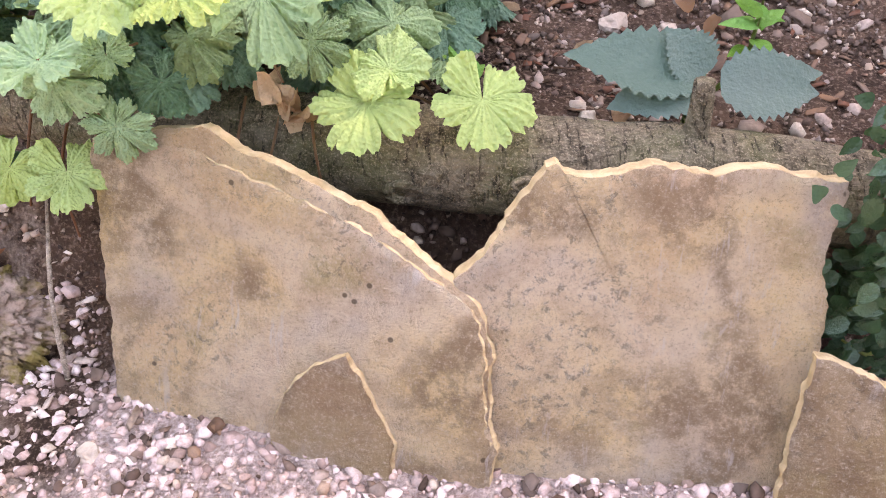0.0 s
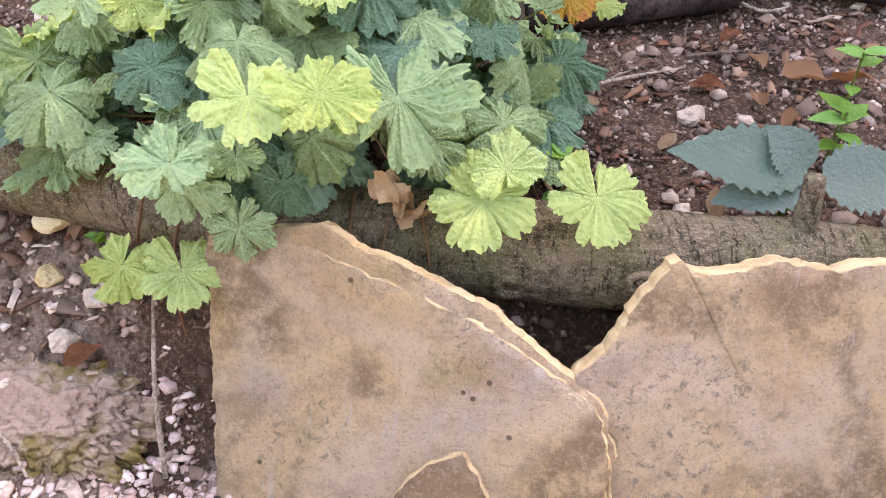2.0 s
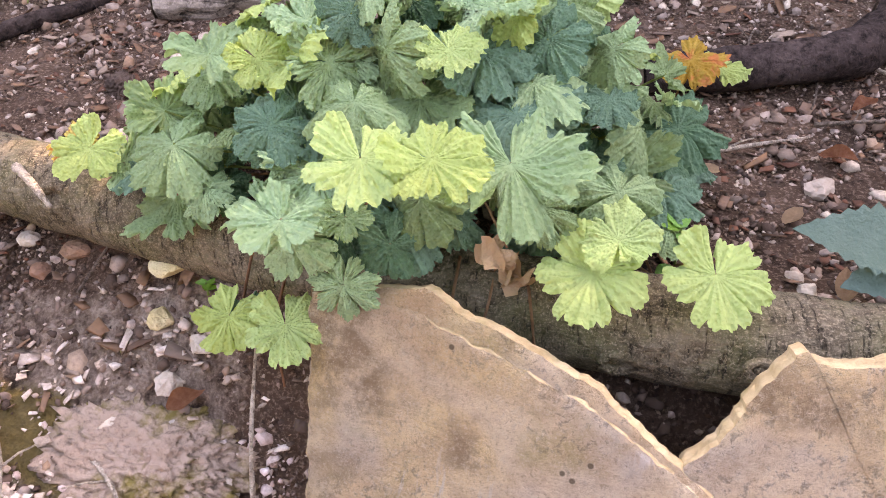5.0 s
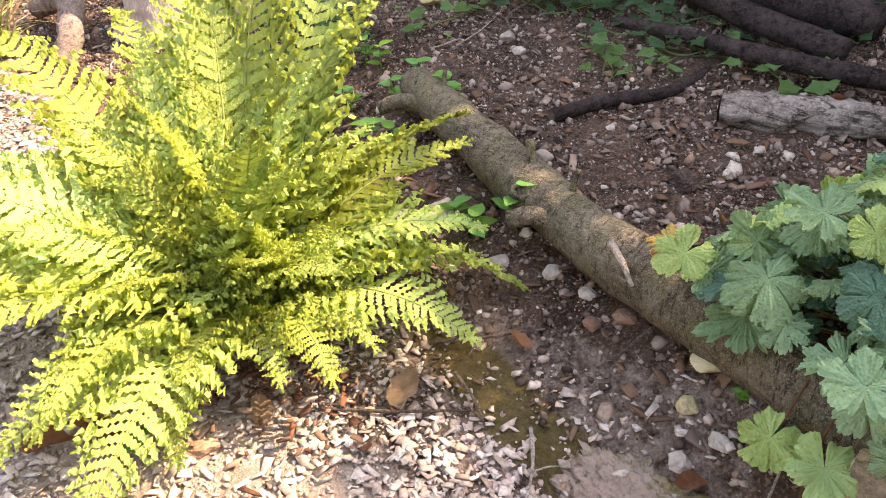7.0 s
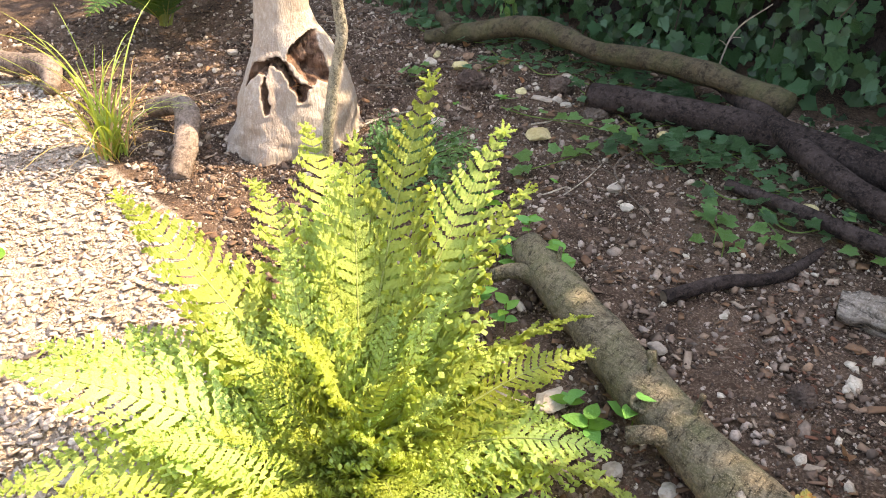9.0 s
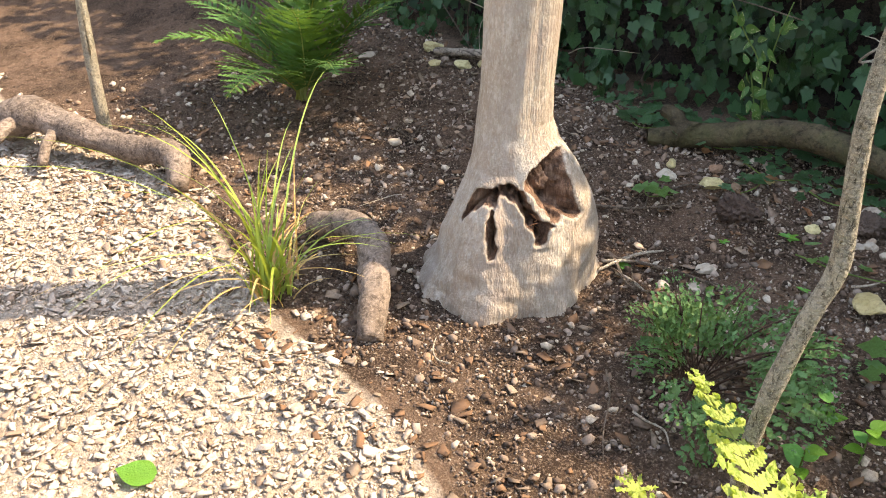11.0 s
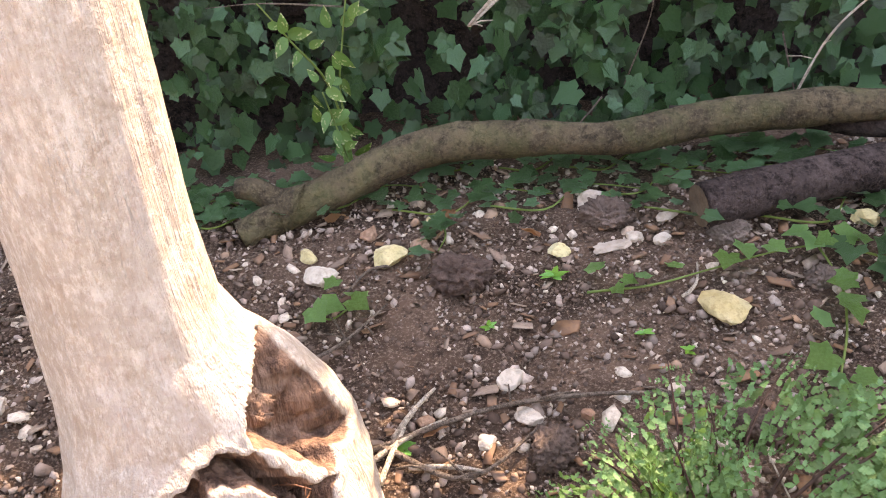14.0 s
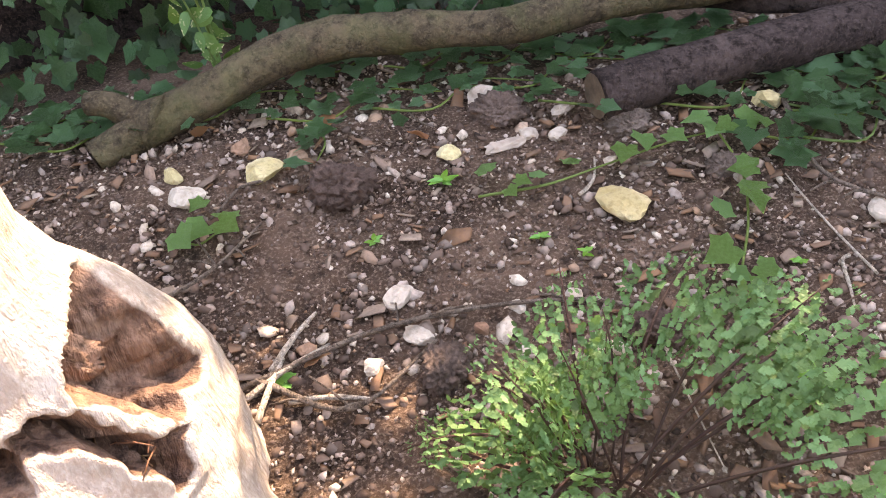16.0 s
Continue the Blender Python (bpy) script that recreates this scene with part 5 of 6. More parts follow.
# ---------------------------------------------------------------- grass tuft
def grass_tuft():
    rr = random.Random(8)
    base = on_ground(-3.78, 1.12)
    ob = thing("grass_tuft", base, "tuft of tall yellow-green grass with dry straw at its foot", "grass")
    for i in range(72):
        dry = i % 3 == 0
        a = rr.uniform(0, 2 * math.pi)
        ln = rr.uniform(0.25, 0.8) * (0.65 if dry else 1.15) * (0.62 if math.cos(a - 0.7) > 0.2 else 1.0)
        out = rr.uniform(0.15, 1.15) if not dry else rr.uniform(0.5, 1.4)
        w = rr.uniform(0.005, 0.012)
        vs, fs = [], []
        o = Vector((rr.gauss(0, 0.035), rr.gauss(0, 0.035), -0.02))
        d, side = Vector((math.cos(a), math.sin(a), 0)), Vector((-math.sin(a), math.cos(a), 0))
        for s in range(11):
            u = s / 10
            p = o + d * (out * ln * u ** 1.7) + Vector((0, 0, ln * (u - 0.45 * out * u ** 3)))
            ww = w * (1 - u ** 2) * 0.5 + 0.0004
            vs += [p - side * ww, p + d * ww * 0.35, p + side * ww]
            if s:
                b = s * 3
                fs += [(b - 3, b - 2, b + 1, b), (b - 2, b - 1, b + 2, b + 1)]
        place("blade", mesh("blade", vs, fs, STRAW if dry else GRASS), Matrix(), ob)


grass_tuft()


# ---------------------------------------------------------------- ivy hedge
HEDGE_Y = 3.18


def hedge_front(x, z):
    """How far forward the ivy stands, by place and height."""
    v = Vector((x * 1.3, z * 1.6, 2.0))
    base = HEDGE_Y - 0.10 * math.sin(x * 1.1) + 0.05 * z
    foot = -0.30 * max(0, 1 - z / 0.55) ** 1.5
    return base + foot - 0.26 * float(smooth(-2.3, -1.5, x)) + 0.16 * noise.noise(v) + 0.06 * noise.noise(v * 3.1)


def hedge_top(x):
    return 2.42 + 0.98 * float(smooth(-2.2, 0.2, x)) + 0.65 * float(smooth(0.95, 1.6, x)) + 0.14 * noise.noise(Vector((x * 1.7, 0, 5)))


def ivy_hedge():
    ob = thing("ivy_hedge", (0, 0, 0), "dense dark green ivy hedge behind the bed", "hedge")
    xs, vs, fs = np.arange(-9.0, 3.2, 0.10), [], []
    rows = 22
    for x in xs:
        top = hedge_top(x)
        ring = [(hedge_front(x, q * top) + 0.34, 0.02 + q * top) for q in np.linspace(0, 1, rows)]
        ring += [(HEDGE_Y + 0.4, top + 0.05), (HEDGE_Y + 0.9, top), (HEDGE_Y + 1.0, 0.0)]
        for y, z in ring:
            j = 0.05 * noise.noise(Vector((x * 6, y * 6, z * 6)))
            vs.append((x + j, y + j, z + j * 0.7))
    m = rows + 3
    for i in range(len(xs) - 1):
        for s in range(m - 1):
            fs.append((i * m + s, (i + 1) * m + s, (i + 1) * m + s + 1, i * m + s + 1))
    # one dark sheet behind the leaves, painted shade for the hedge's gaps
    place("thicket", mesh("thicket", vs, fs, DARK_BARK_AND_SHADE), Matrix(), ob, "dark backdrop sheet standing in for shade inside the hedge")
    shapes = [ivy_leaf(1.0, i) for i in range(6)]
    single = [mesh("leaf", *ivy_leaf(1.0, i, 0.14), IVY) for i in range(5)]
    rr = random.Random(17)

    def leaf_pose(x, z, size):
        y = hedge_front(x, z) - 0.10 + 0.42 * rr.random() ** 1.6
        up = Vector((rr.gauss(0, 0.6), -1 + rr.gauss(0, 0.3), 0.55 + rr.gauss(0, 0.55)))
        along = Vector((rr.gauss(0, 0.7), -0.15, -1 + rr.gauss(0, 0.35)))
        return frame_of((x, y, z), along, up) @ Matrix.Scale(size, 4)

    for i in range(300):
        x = rr.uniform(-4.3, -1.6)
        place("leaf", single[i % 5], leaf_pose(x, 0.30 + rr.random() ** 1.3 * 0.75, rr.uniform(0.05, 0.09)), ob)
    out_v, out_f = [], []
    for i in range(34000):
        x = rr.uniform(-8.5, 3.0)
        if not -6.2 < x < 0.9 and rr.random() < 0.45:
            continue
        top = hedge_top(x)
        z = 0.20 + rr.random() ** 1.5 * (top - 0.1)
        if noise.noise(Vector((x * 5.5, z * 5.5, 1))) + 0.5 * noise.noise(Vector((x * 13, z * 13, 3))) < -0.08:
            continue
        m = leaf_pose(x, z, rr.uniform(0.028, 0.074))
        v, f = shapes[i % 6]
        n = len(out_v)
        out_v.extend(m @ q for q in v)
        out_f.extend(tuple(k + n for k in q) for q in f)
    for i in range(2600):
        x = rr.uniform(-8.5, 3.0)
        m = Matrix.Translation((x, HEDGE_Y + rr.uniform(-0.05, 0.9), hedge_top(x) + rr.uniform(-0.12, 0.22))) @ Euler((rr.gauss(0, 0.7), rr.gauss(0, 0.7), rr.uniform(0, 6))).to_matrix().to_4x4() @ Matrix.Scale(rr.uniform(0.07, 0.13), 4)
        v, f = shapes[i % 6]
        n = len(out_v)
        out_v.extend(m @ q for q in v)
        out_f.extend(tuple(k + n for k in q) for q in f)
    foliage = place("foliage", mesh("foliage", out_v, out_f, IVY_PIECES), Matrix(), ob)
    foliage["kind"] = "stuff"
    for i in range(34):
        x, z = rr.uniform(-5.5, -0.8), rr.uniform(0.3, 1.2)
        p = Vector((x, hedge_front(x, z) - 0.06, z))
        d = Vector((rr.gauss(0, 0.5), -0.15, rr.gauss(0.2, 0.7))).normalized() * rr.uniform(0.2, 0.5)
        run = bend([p, p + d * 0.5 + Vector((rr.gauss(0, 0.03), -0.04, 0.02)), p + d], 4)
        place("stem", mesh("stem", *tube(run, [0.003, 0.002, 0.001], 6, 0.2), TWIG if i % 8 else PALE_TWIG), Matrix(), ob)


ivy_hedge()


def trail(label, points, count, size, material, seed, spread=0.02, category="ivy"):
    """An ivy runner on the ground: a stem with leaves to both sides."""
    rr = random.Random(seed)
    pts = [on_ground(x, y, 0.022) for x, y in points]
    ob = thing("ivy_runner", pts[0], label, category)
    o = pts[0]
    run = bend([p - o for p in pts], 6)
    place("stem", mesh("stem", *tube(run, [0.0028, 0.0018], 6, 0.2), GREEN_STALK), Matrix(), ob)
    shapes = [mesh("leaf", *ivy_leaf(1.0, seed * 9 + i, 0.12), material) for i in range(3)]
    for i in range(count):
        q = i / max(1, count - 1) * (len(run) - 1.001)
        p = run[int(q)].lerp(run[int(q) + 1], q - int(q)) + Vector((rr.gauss(0, spread), rr.gauss(0, spread), 0.012 + rr.random() * 0.03))
        a = rr.uniform(0, 2 * math.pi)
        place("leaf", shapes[i % 3], frame_of(p, (math.cos(a), math.sin(a) - 0.4, -0.1), (rr.gauss(0, 0.25), -0.35 + rr.gauss(0, 0.2), 1)) @ Matrix.Scale(size * rr.uniform(0.55, 1.0), 4), ob)
    return ob


trail("ivy runner with small bright leaves on bare soil", [(-2.671, 2.293), (-2.537, 2.293), (-2.405, 2.324), (-2.238, 2.363), (-2.069, 2.371)], 11, 0.062, IVY_YOUNG, 1)
trail("ivy runner creeping over the bed", [(-2.165, 2.386), (-2.168, 2.246), (-2.213, 2.115), (-2.274, 2.002), (-2.292, 1.947)], 11, 0.07, IVY_YOUNG, 2)
trail("cluster of bright ivy leaves beside a white stone", [(-3.203, 2.355), (-3.242, 2.324), (-3.206, 2.293), (-3.146, 2.347)], 5, 0.078, IVY_YOUNG, 3, 0.03)
trail("ivy runner hanging over bare soil from the hedge", [(-2.973, 2.623), (-2.955, 2.541), (-2.974, 2.479)], 10, 0.06, IVY, 4, 0.03)
for i, (x, y) in enumerate(((-2.007, 2.401), (-2.25, 2.494), (-1.758, 2.282), (-2.485, 2.573), (-1.645, 2.404), (-2.044, 2.324), (-3.083, 2.683), (-2.625, 2.692), (-3.358, 2.775), (-2.854, 2.657), (-1.354, 2.45), (-1.521, 2.236))):
    trail("ivy creeping out from the hedge over soil", [(x, y), (x + 0.14, y - 0.05), (x + 0.25, y + 0.06), (x + 0.4, y)], 22, 0.05, IVY, 10 + i, 0.06)
for i, (x, y, s) in enumerate(((-1.66, 2.142, 0.06), (-1.606, 2.093, 0.065), (-1.477, 2.197, 0.065), (-1.133, 2.221, 0.07), (-1.327, 2.328, 0.06), (-1.032, 2.275, 0.06))):
    trail("young lime-green ivy leaves on the bed", [(x, y), (x + 0.08, y - 0.06), (x + 0.12, y - 0.14)], 7, s, IVY_YOUNG, 40 + i, 0.03)


for i, (x, y) in enumerate(((-3.62, 2.72), (-3.45, 2.86), (-3.2, 2.90), (-3.0, 2.93), (-2.8, 2.88), (-2.62, 2.84), (-2.4, 2.80), (-2.2, 2.76), (-2.0, 2.42), (-2.1, 2.34), (-1.85, 2.50), (-1.62, 2.72), (-3.75, 2.80))):
    trail("ivy with mid-green leaves sprawling round the branches", [(x, y), (x + 0.09, y - 0.04), (x + 0.18, y + 0.05), (x + 0.26, y)], 20, 0.072, IVY, 60 + i, 0.05)


def leafy_sprig(name, label, foot, points, leaf, count, spread, seed, material_stem=GREEN_STALK, face=(0, -1, 0.3)):
    rr = random.Random(seed)
    o = Vector(foot)
    ob = thing(name, o, label, "shrub")
    for pts in points:
        run = bend([Vector(p) - o for p in pts], 6)
        place("stem", mesh("stem", *tube(run, [0.004, 0.002], 6, 0.15), material_stem), Matrix(), ob)
        for i in range(count):
            q = i / count * (len(run) - 1.01)
            p = run[int(q)] + Vector((rr.gauss(0, spread), rr.gauss(0, spread), rr.gauss(0, spread)))
            a = rr.uniform(0, 6.28)
            m = frame_of(p, (math.cos(a), -0.3, math.sin(a) - 0.2), Vector(face) + Vector((rr.gauss(0, 0.45), rr.gauss(0, 0.3), rr.gauss(0, 0.4))))
            place("leaf", leaf[i % len(leaf)], m @ Matrix.Scale(rr.uniform(0.75, 1.2), 4), ob)
    return ob


VAR = [toothed_leaf("leaf", 0.055, 0.028, 0.15, 0.1, VARIEGATED, 60 + i, 0, 8) for i in range(3)]
leafy_sprig("variegated_shrub", "sprig of variegated cream-edged leaves growing through ivy", on_ground(-3.2, 3.0),
            [((-3.2, 3.0, 0.2), (-3.22, 2.96, 0.55), (-3.3, 2.9, 0.72), (-3.36, 2.88, 0.82)), ((-3.2, 3.0, 0.25), (-3.2, 2.95, 0.55), (-3.17, 2.9, 0.70), (-3.13, 2.88, 0.86)), ((-3.2, 3.0, 0.25), (-3.22, 2.94, 0.45), (-3.24, 2.9, 0.58))], VAR, 15, 0.022, 3)
EUO = [toothed_leaf("leaf", 0.030, 0.018, 0.22, 0.12, EUONYMUS, 70 + i, 0, 6) for i in range(3)]
column = [((0.60 + 0.05 * math.cos(i * 2.4), 0.80 + 0.05 * math.sin(i * 2.4), -0.1 + 0.05 * i), (0.56 + 0.04 * math.cos(i * 2.4), 0.75, -0.05 + 0.09 * i), (0.525 + 0.02 * math.sin(i * 3), 0.71, 0.03 + 0.075 * i)) for i in range(9)]
leafy_sprig("evergreen_shrub", "evergreen shrub of small glossy dark green leaves beside the slabs", on_ground(0.56, 0.80), column, EUO, 100, 0.034, 6, face=(-0.3, -1, 0.5))


# a bare pale twig reaching out of the hedge
def twig(label, points, r, material=TWIG, side=0, name="twig", seed=1):
    pts = [Vector(p) for p in points]
    ob = thing(name, pts[0], label, "twig")
    run = bend([p - pts[0] for p in pts], 6)
    place("stem", mesh("stem", *tube(run, [r, r * 0.8, r * 0.45], 7, 0.25, seed, freq=25), material), Matrix(), ob)
    rr = random.Random(seed)
    for i in range(side):
        p = run[int((0.3 + 0.6 * rr.random()) * (len(run) - 1))]
        d = Vector((rr.gauss(0, 1), rr.gauss(0, 1), 0.15)).normalized() * r * rr.uniform(8, 18)
        place("side_twig", mesh("side_twig", *tube([p, p + d * 0.5 + Vector((0, 0, r)), p + d], [r * 0.5, r * 0.3], 5, 0.2), material), Matrix(), ob)
    return ob


twig("bare pale twig reaching out of the ivy", [(-2.75, 3.05, 0.75), (-2.85, 2.85, 0.72), (-2.72, 2.8, 0.85), (-2.55, 2.78, 0.98)], 0.005, PALE_TWIG, 3)
twig("bare pale twig leaning on the ivy", [(-2.05, 2.85, 0.42), (-1.98, 2.8, 0.62), (-1.85, 2.78, 0.75)], 0.004, PALE_TWIG, 2, seed=4)
for i, pts in enumerate((((-3.129, 1.965), (-2.86, 2.029), (-2.563, 2.02), (-2.381, 1.909)), ((-3.099, 1.975), (-2.95, 1.88), (-2.801, 1.993)), ((-3.339, 2.149), (-3.191, 2.206), (-3.09, 2.324)), ((-1.993, 2.44), (-2.023, 2.165), (-1.744, 1.991)))):
    twig("long thin dry twig lying on the soil", [on_ground(x, y, 0.02 + 0.012 * (k % 2)) for k, (x, y) in enumerate(pts)], 0.0055, TWIG, 3, seed=i + 8)
for i, (x, y, a, ln) in enumerate(((-3.119, 1.947, 0.5, 0.16), (-3.079, 1.993, 0.9, 0.13), (-3.05, 1.928, -0.2, 0.14), (-3.1, 1.899, 1.2, 0.12))):
    twig("bleached splinter of wood beside the dead tree", [on_ground(x, y, 0.015), on_ground(x + math.cos(a) * ln / 2, y + math.sin(a) * ln / 2, 0.025), on_ground(x + math.cos(a) * ln, y + math.sin(a) * ln, 0.02)], 0.006, PALE_TWIG, 0, "wood_splinter", 20 + i)
twig("pale dry stalk leaning at the slab's end", [on_ground(-0.535, 0.72, 0.005), (-0.54, 0.77, 0.02), (-0.545, 0.84, 0.10), (-0.545, 0.89, 0.16)], 0.004, PALE_TWIG, 0, "dry_stalk", 31)
rr = random.Random(12)
for i in range(44):
    x, y = rr.uniform(-4.6, 0.7), rr.uniform(0.95, 2.55)
    a, ln = rr.uniform(0, 6.28), rr.uniform(0.08, 0.30)
    q = [on_ground(x + math.cos(a) * ln * u, y + math.sin(a) * ln * u + 0.02 * math.sin(u * 5 + i), 0.012 + 0.008 * rr.random()) for u in (0, 0.35, 0.7, 1)]
    twig("dry twig lying on the bed", q, rr.uniform(0.0018, 0.0045), TWIG if i % 3 else PALE_TWIG, i % 3, seed=40 + i)
for i, (x0, y0, x1, y1) in enumerate(((0.02, 1.33, 0.30, 1.44), (0.32, 1.49, 0.50, 1.50), (-0.82, 0.80, -0.72, 0.71), (-1.18, 0.85, -1.05, 0.78), (-0.98, 0.83, -0.90, 0.70), (-1.35, 0.62, -1.10, 0.80), (-1.2, 0.3, -0.95, 0.62), (-1.28, 0.88, -1.08, 1.02))):
    twig("straight dry stick on the ground", [on_ground(x0, y0, 0.012), on_ground((x0 + x1) / 2 + 0.01, (y0 + y1) / 2, 0.02), on_ground(x1, y1, 0.014)], 0.0045, TWIG if i % 2 else PALE_TWIG, 1, seed=90 + i)


# ---------------------------------------------------------------- stones, shells, dead leaves
def stone(label, x, y, size, material, seed, lift=0.25, name="stone", crumbly=False):
    me = stone_mesh(name, size, material, seed, 5, 0.75, 4.0, 6) if crumbly else stone_mesh(name, size, material, seed)
    m = Matrix.Translation(on_ground(x, y, size[2] * lift)) @ Matrix.Rotation(seed * 1.7, 4, "Z")
    return thing(name, m, label, "stone", data=me)


for i, (x, y, s) in enumerate(((-2.407, 2.222, (0.12, 0.10, 0.05)), (-3.086, 2.494, (0.085, 0.10, 0.05)), (-0.735, 1.03, (0.058, 0.068, 0.045)), (-0.735, 0.96, (0.042, 0.04, 0.035)), (-3.28, 2.526, (0.06, 0.04, 0.03)), (-2.704, 2.455, (0.045, 0.05, 0.03)), (-2.973, 2.64, (0.06, 0.06, 0.03)),
                               (-2.014, 2.463, (0.07, 0.06, 0.04)), (-4.909, 2.797, (0.12, 0.1, 0.06)), (-4.599, 2.712, (0.10, 0.08, 0.05)), (-4.505, 2.797, (0.12, 0.09, 0.06)), (-4.723, 2.639, (0.07, 0.05, 0.03)), (-1.395, 2.328, (0.06, 0.05, 0.04)))):
    stone("rough yellow flint lying on dark soil", x, y, s, YELLOW_STONE, i + 1)
for i, (x, y, s) in enumerate(((-3.246, 2.448, (0.085, 0.065, 0.045)), (-0.705, 0.885, (0.055, 0.045, 0.03)), (-0.69, 0.84, (0.028, 0.024, 0.02)), (-0.66, 0.92, (0.035, 0.045, 0.03)), (-1.4, 1.475, (0.055, 0.04, 0.03)), (-1.345, 1.72, (0.03, 0.025, 0.02)), (-1.61, 1.13, (0.12, 0.055, 0.035)), (-1.51, 1.19, (0.10, 0.08, 0.04)),
                               (-2.583, 2.455, (0.10, 0.05, 0.025)), (-2.528, 2.479, (0.05, 0.04, 0.025)), (-2.438, 2.549, (0.075, 0.035, 0.03)), (-2.471, 2.463, (0.035, 0.045, 0.025)), (-2.851, 2.107, (0.06, 0.05, 0.035)), (-2.831, 2.02, (0.06, 0.04, 0.03)), (-2.91, 1.975, (0.04, 0.035, 0.03)), (-2.597, 2.623, (0.09, 0.07, 0.06)), (-1.966, 2.098, (0.06, 0.05, 0.04)),
                               (-1.87, 2.025, (0.05, 0.04, 0.03)), (-2.653, 2.038, (0.035, 0.03, 0.025)), (-2.554, 2.038, (0.03, 0.035, 0.025)), (-5.073, 2.488, (0.12, 0.06, 0.03)), (-4.288, 2.038, (0.06, 0.05, 0.03)), (-3.874, 2.165, (0.05, 0.04, 0.03)), (0.28, 1.28, (0.06, 0.05, 0.035)), (0.21, 1.02, (0.03, 0.03, 0.022)), (0.2, 1.05, (0.026, 0.03, 0.02)), (-0.47, 0.6, (0.035, 0.03, 0.025)), (-1.15, 1.15, (0.05, 0.04, 0.03)), (-1.05, 1.13, (0.04, 0.035, 0.025)), (-1.28, 1.12, (0.06, 0.05, 0.03)))):
    stone("chalky white flint lying on soil", x, y, s, WHITE_STONE, i + 31)
for i, (x, y, s) in enumerate(((-3.139, 2.59, (0.06, 0.05, 0.04)), (-3.02, 2.526, (0.05, 0.04, 0.03)), (-2.928, 2.44, (0.04, 0.035, 0.03)), (-3.019, 2.029, (0.035, 0.04, 0.03)), (-2.721, 2.011, (0.03, 0.03, 0.025)), (-0.94, 1.096, (0.05, 0.045, 0.03)), (-1.0, 1.07, (0.045, 0.035, 0.025)), (-1.02, 1.17, (0.07, 0.04, 0.03)), (-1.45, 0.4, (0.05, 0.09, 0.03)))):
    stone("small reddish brown stone on the bed", x, y, s, BROWN_STONE, i + 71)
for i, (x, y, s) in enumerate(((-2.928, 2.401, (0.13, 0.12, 0.09)), (-2.577, 2.557, (0.12, 0.10, 0.08)), (-2.322, 2.463, (0.09, 0.08, 0.06)), (-2.451, 1.928, (0.09, 0.07, 0.06)), (-2.8, 1.947, (0.1, 0.08, 0.06)), (-2.182, 2.285, (0.08, 0.06, 0.04)), (-1.05, 1.55, (0.08, 0.06, 0.05)))):
    stone("crumbly clod of dark soil", x, y, s, CLOD, i + 91, 0.2, "soil_clod", True)
stone("reddish rough rock beside a weathered root", -5.85, 0.72, (0.32, 0.22, 0.2), BROWN_STONE, 111, 0.25, "rock")
mossy = stone_mesh("mossy_stone", (0.36, 0.20, 0.075), MOSSY_STONE, 4, 6, 0.7, 5.5)
thing("mossy_stone", Matrix.Translation(on_ground(-0.73, 0.80, -0.006)) @ Matrix.Rotation(-0.25, 4, "Z") @ Matrix.Rotation(0.36, 4, "X"), "flat brown-grey mossy stone sunk in the path's edge", "stone", data=mossy)

LITTER = [mesh("leaf", *litter_leaf(1.0, i), m) for i, m in enumerate((DRY_LEAF, DRY_LEAF, PALE_LEAF, DRY_LEAF))]
for i, (x, y, s, kind) in enumerate(((-1.117, 0.965, 0.075, 0), (0.33, 1.36, 0.07, 0), (0.41, 1.32, 0.06, 1), (0.44, 1.25, 0.05, 3), (0.52, 1.4, 0.09, 1), (0.45, 1.46, 0.06, 3), (0.6, 1.38, 0.08, 0), (0.42, 1.56, 0.06, 1), (0.22, 1.18, 0.05, 2), (0.26, 1.02, 0.06, 2), (0.52, 1.12, 0.07, 3), (0.1, 1.3, 0.05, 2), (-1.24, 0.76, 0.11, 2), (-1.43, 0.54, 0.08, 2), (-1.6, 0.28, 0.14, 0), (-1.66, 0.22, 0.1, 1), (-0.67, 0.86, 0.06, 3), (-1.047, 1.991, 0.09, 0), (-0.939, 2.197, 0.08, 1), (-0.893, 2.142, 0.07, 3),
                               (-2.946, 2.623, 0.06, 0), (-2.761, 2.518, 0.05, 3), (-3.221, 2.657, 0.07, 0), (-2.101, 2.401, 0.05, 1), (-4.135, 2.408, 0.05, 2), (-0.8, 1.5, 0.09, 3), (-0.9, 1.42, 0.07, 0), (-0.75, 1.35, 0.06, 1), (-2.999, 1.993, 0.05, 0))):
    m = Matrix.Translation(on_ground(x, y, 0.018)) @ Euler((rr.gauss(0, 0.25), rr.gauss(0, 0.25), rr.uniform(0, 6.28))).to_matrix().to_4x4() @ Matrix.Scale(s, 4)
    thing("dead_leaf", m, "pale dry leaf on the ground" if kind == 2 else "curled brown dead leaf on the ground", "leaf", data=LITTER[kind])
curl = thing("withered_leaf", Vector((-0.205, 0.90, 0.285)), "crumpled withered tan leaf hanging over the log", "leaf")
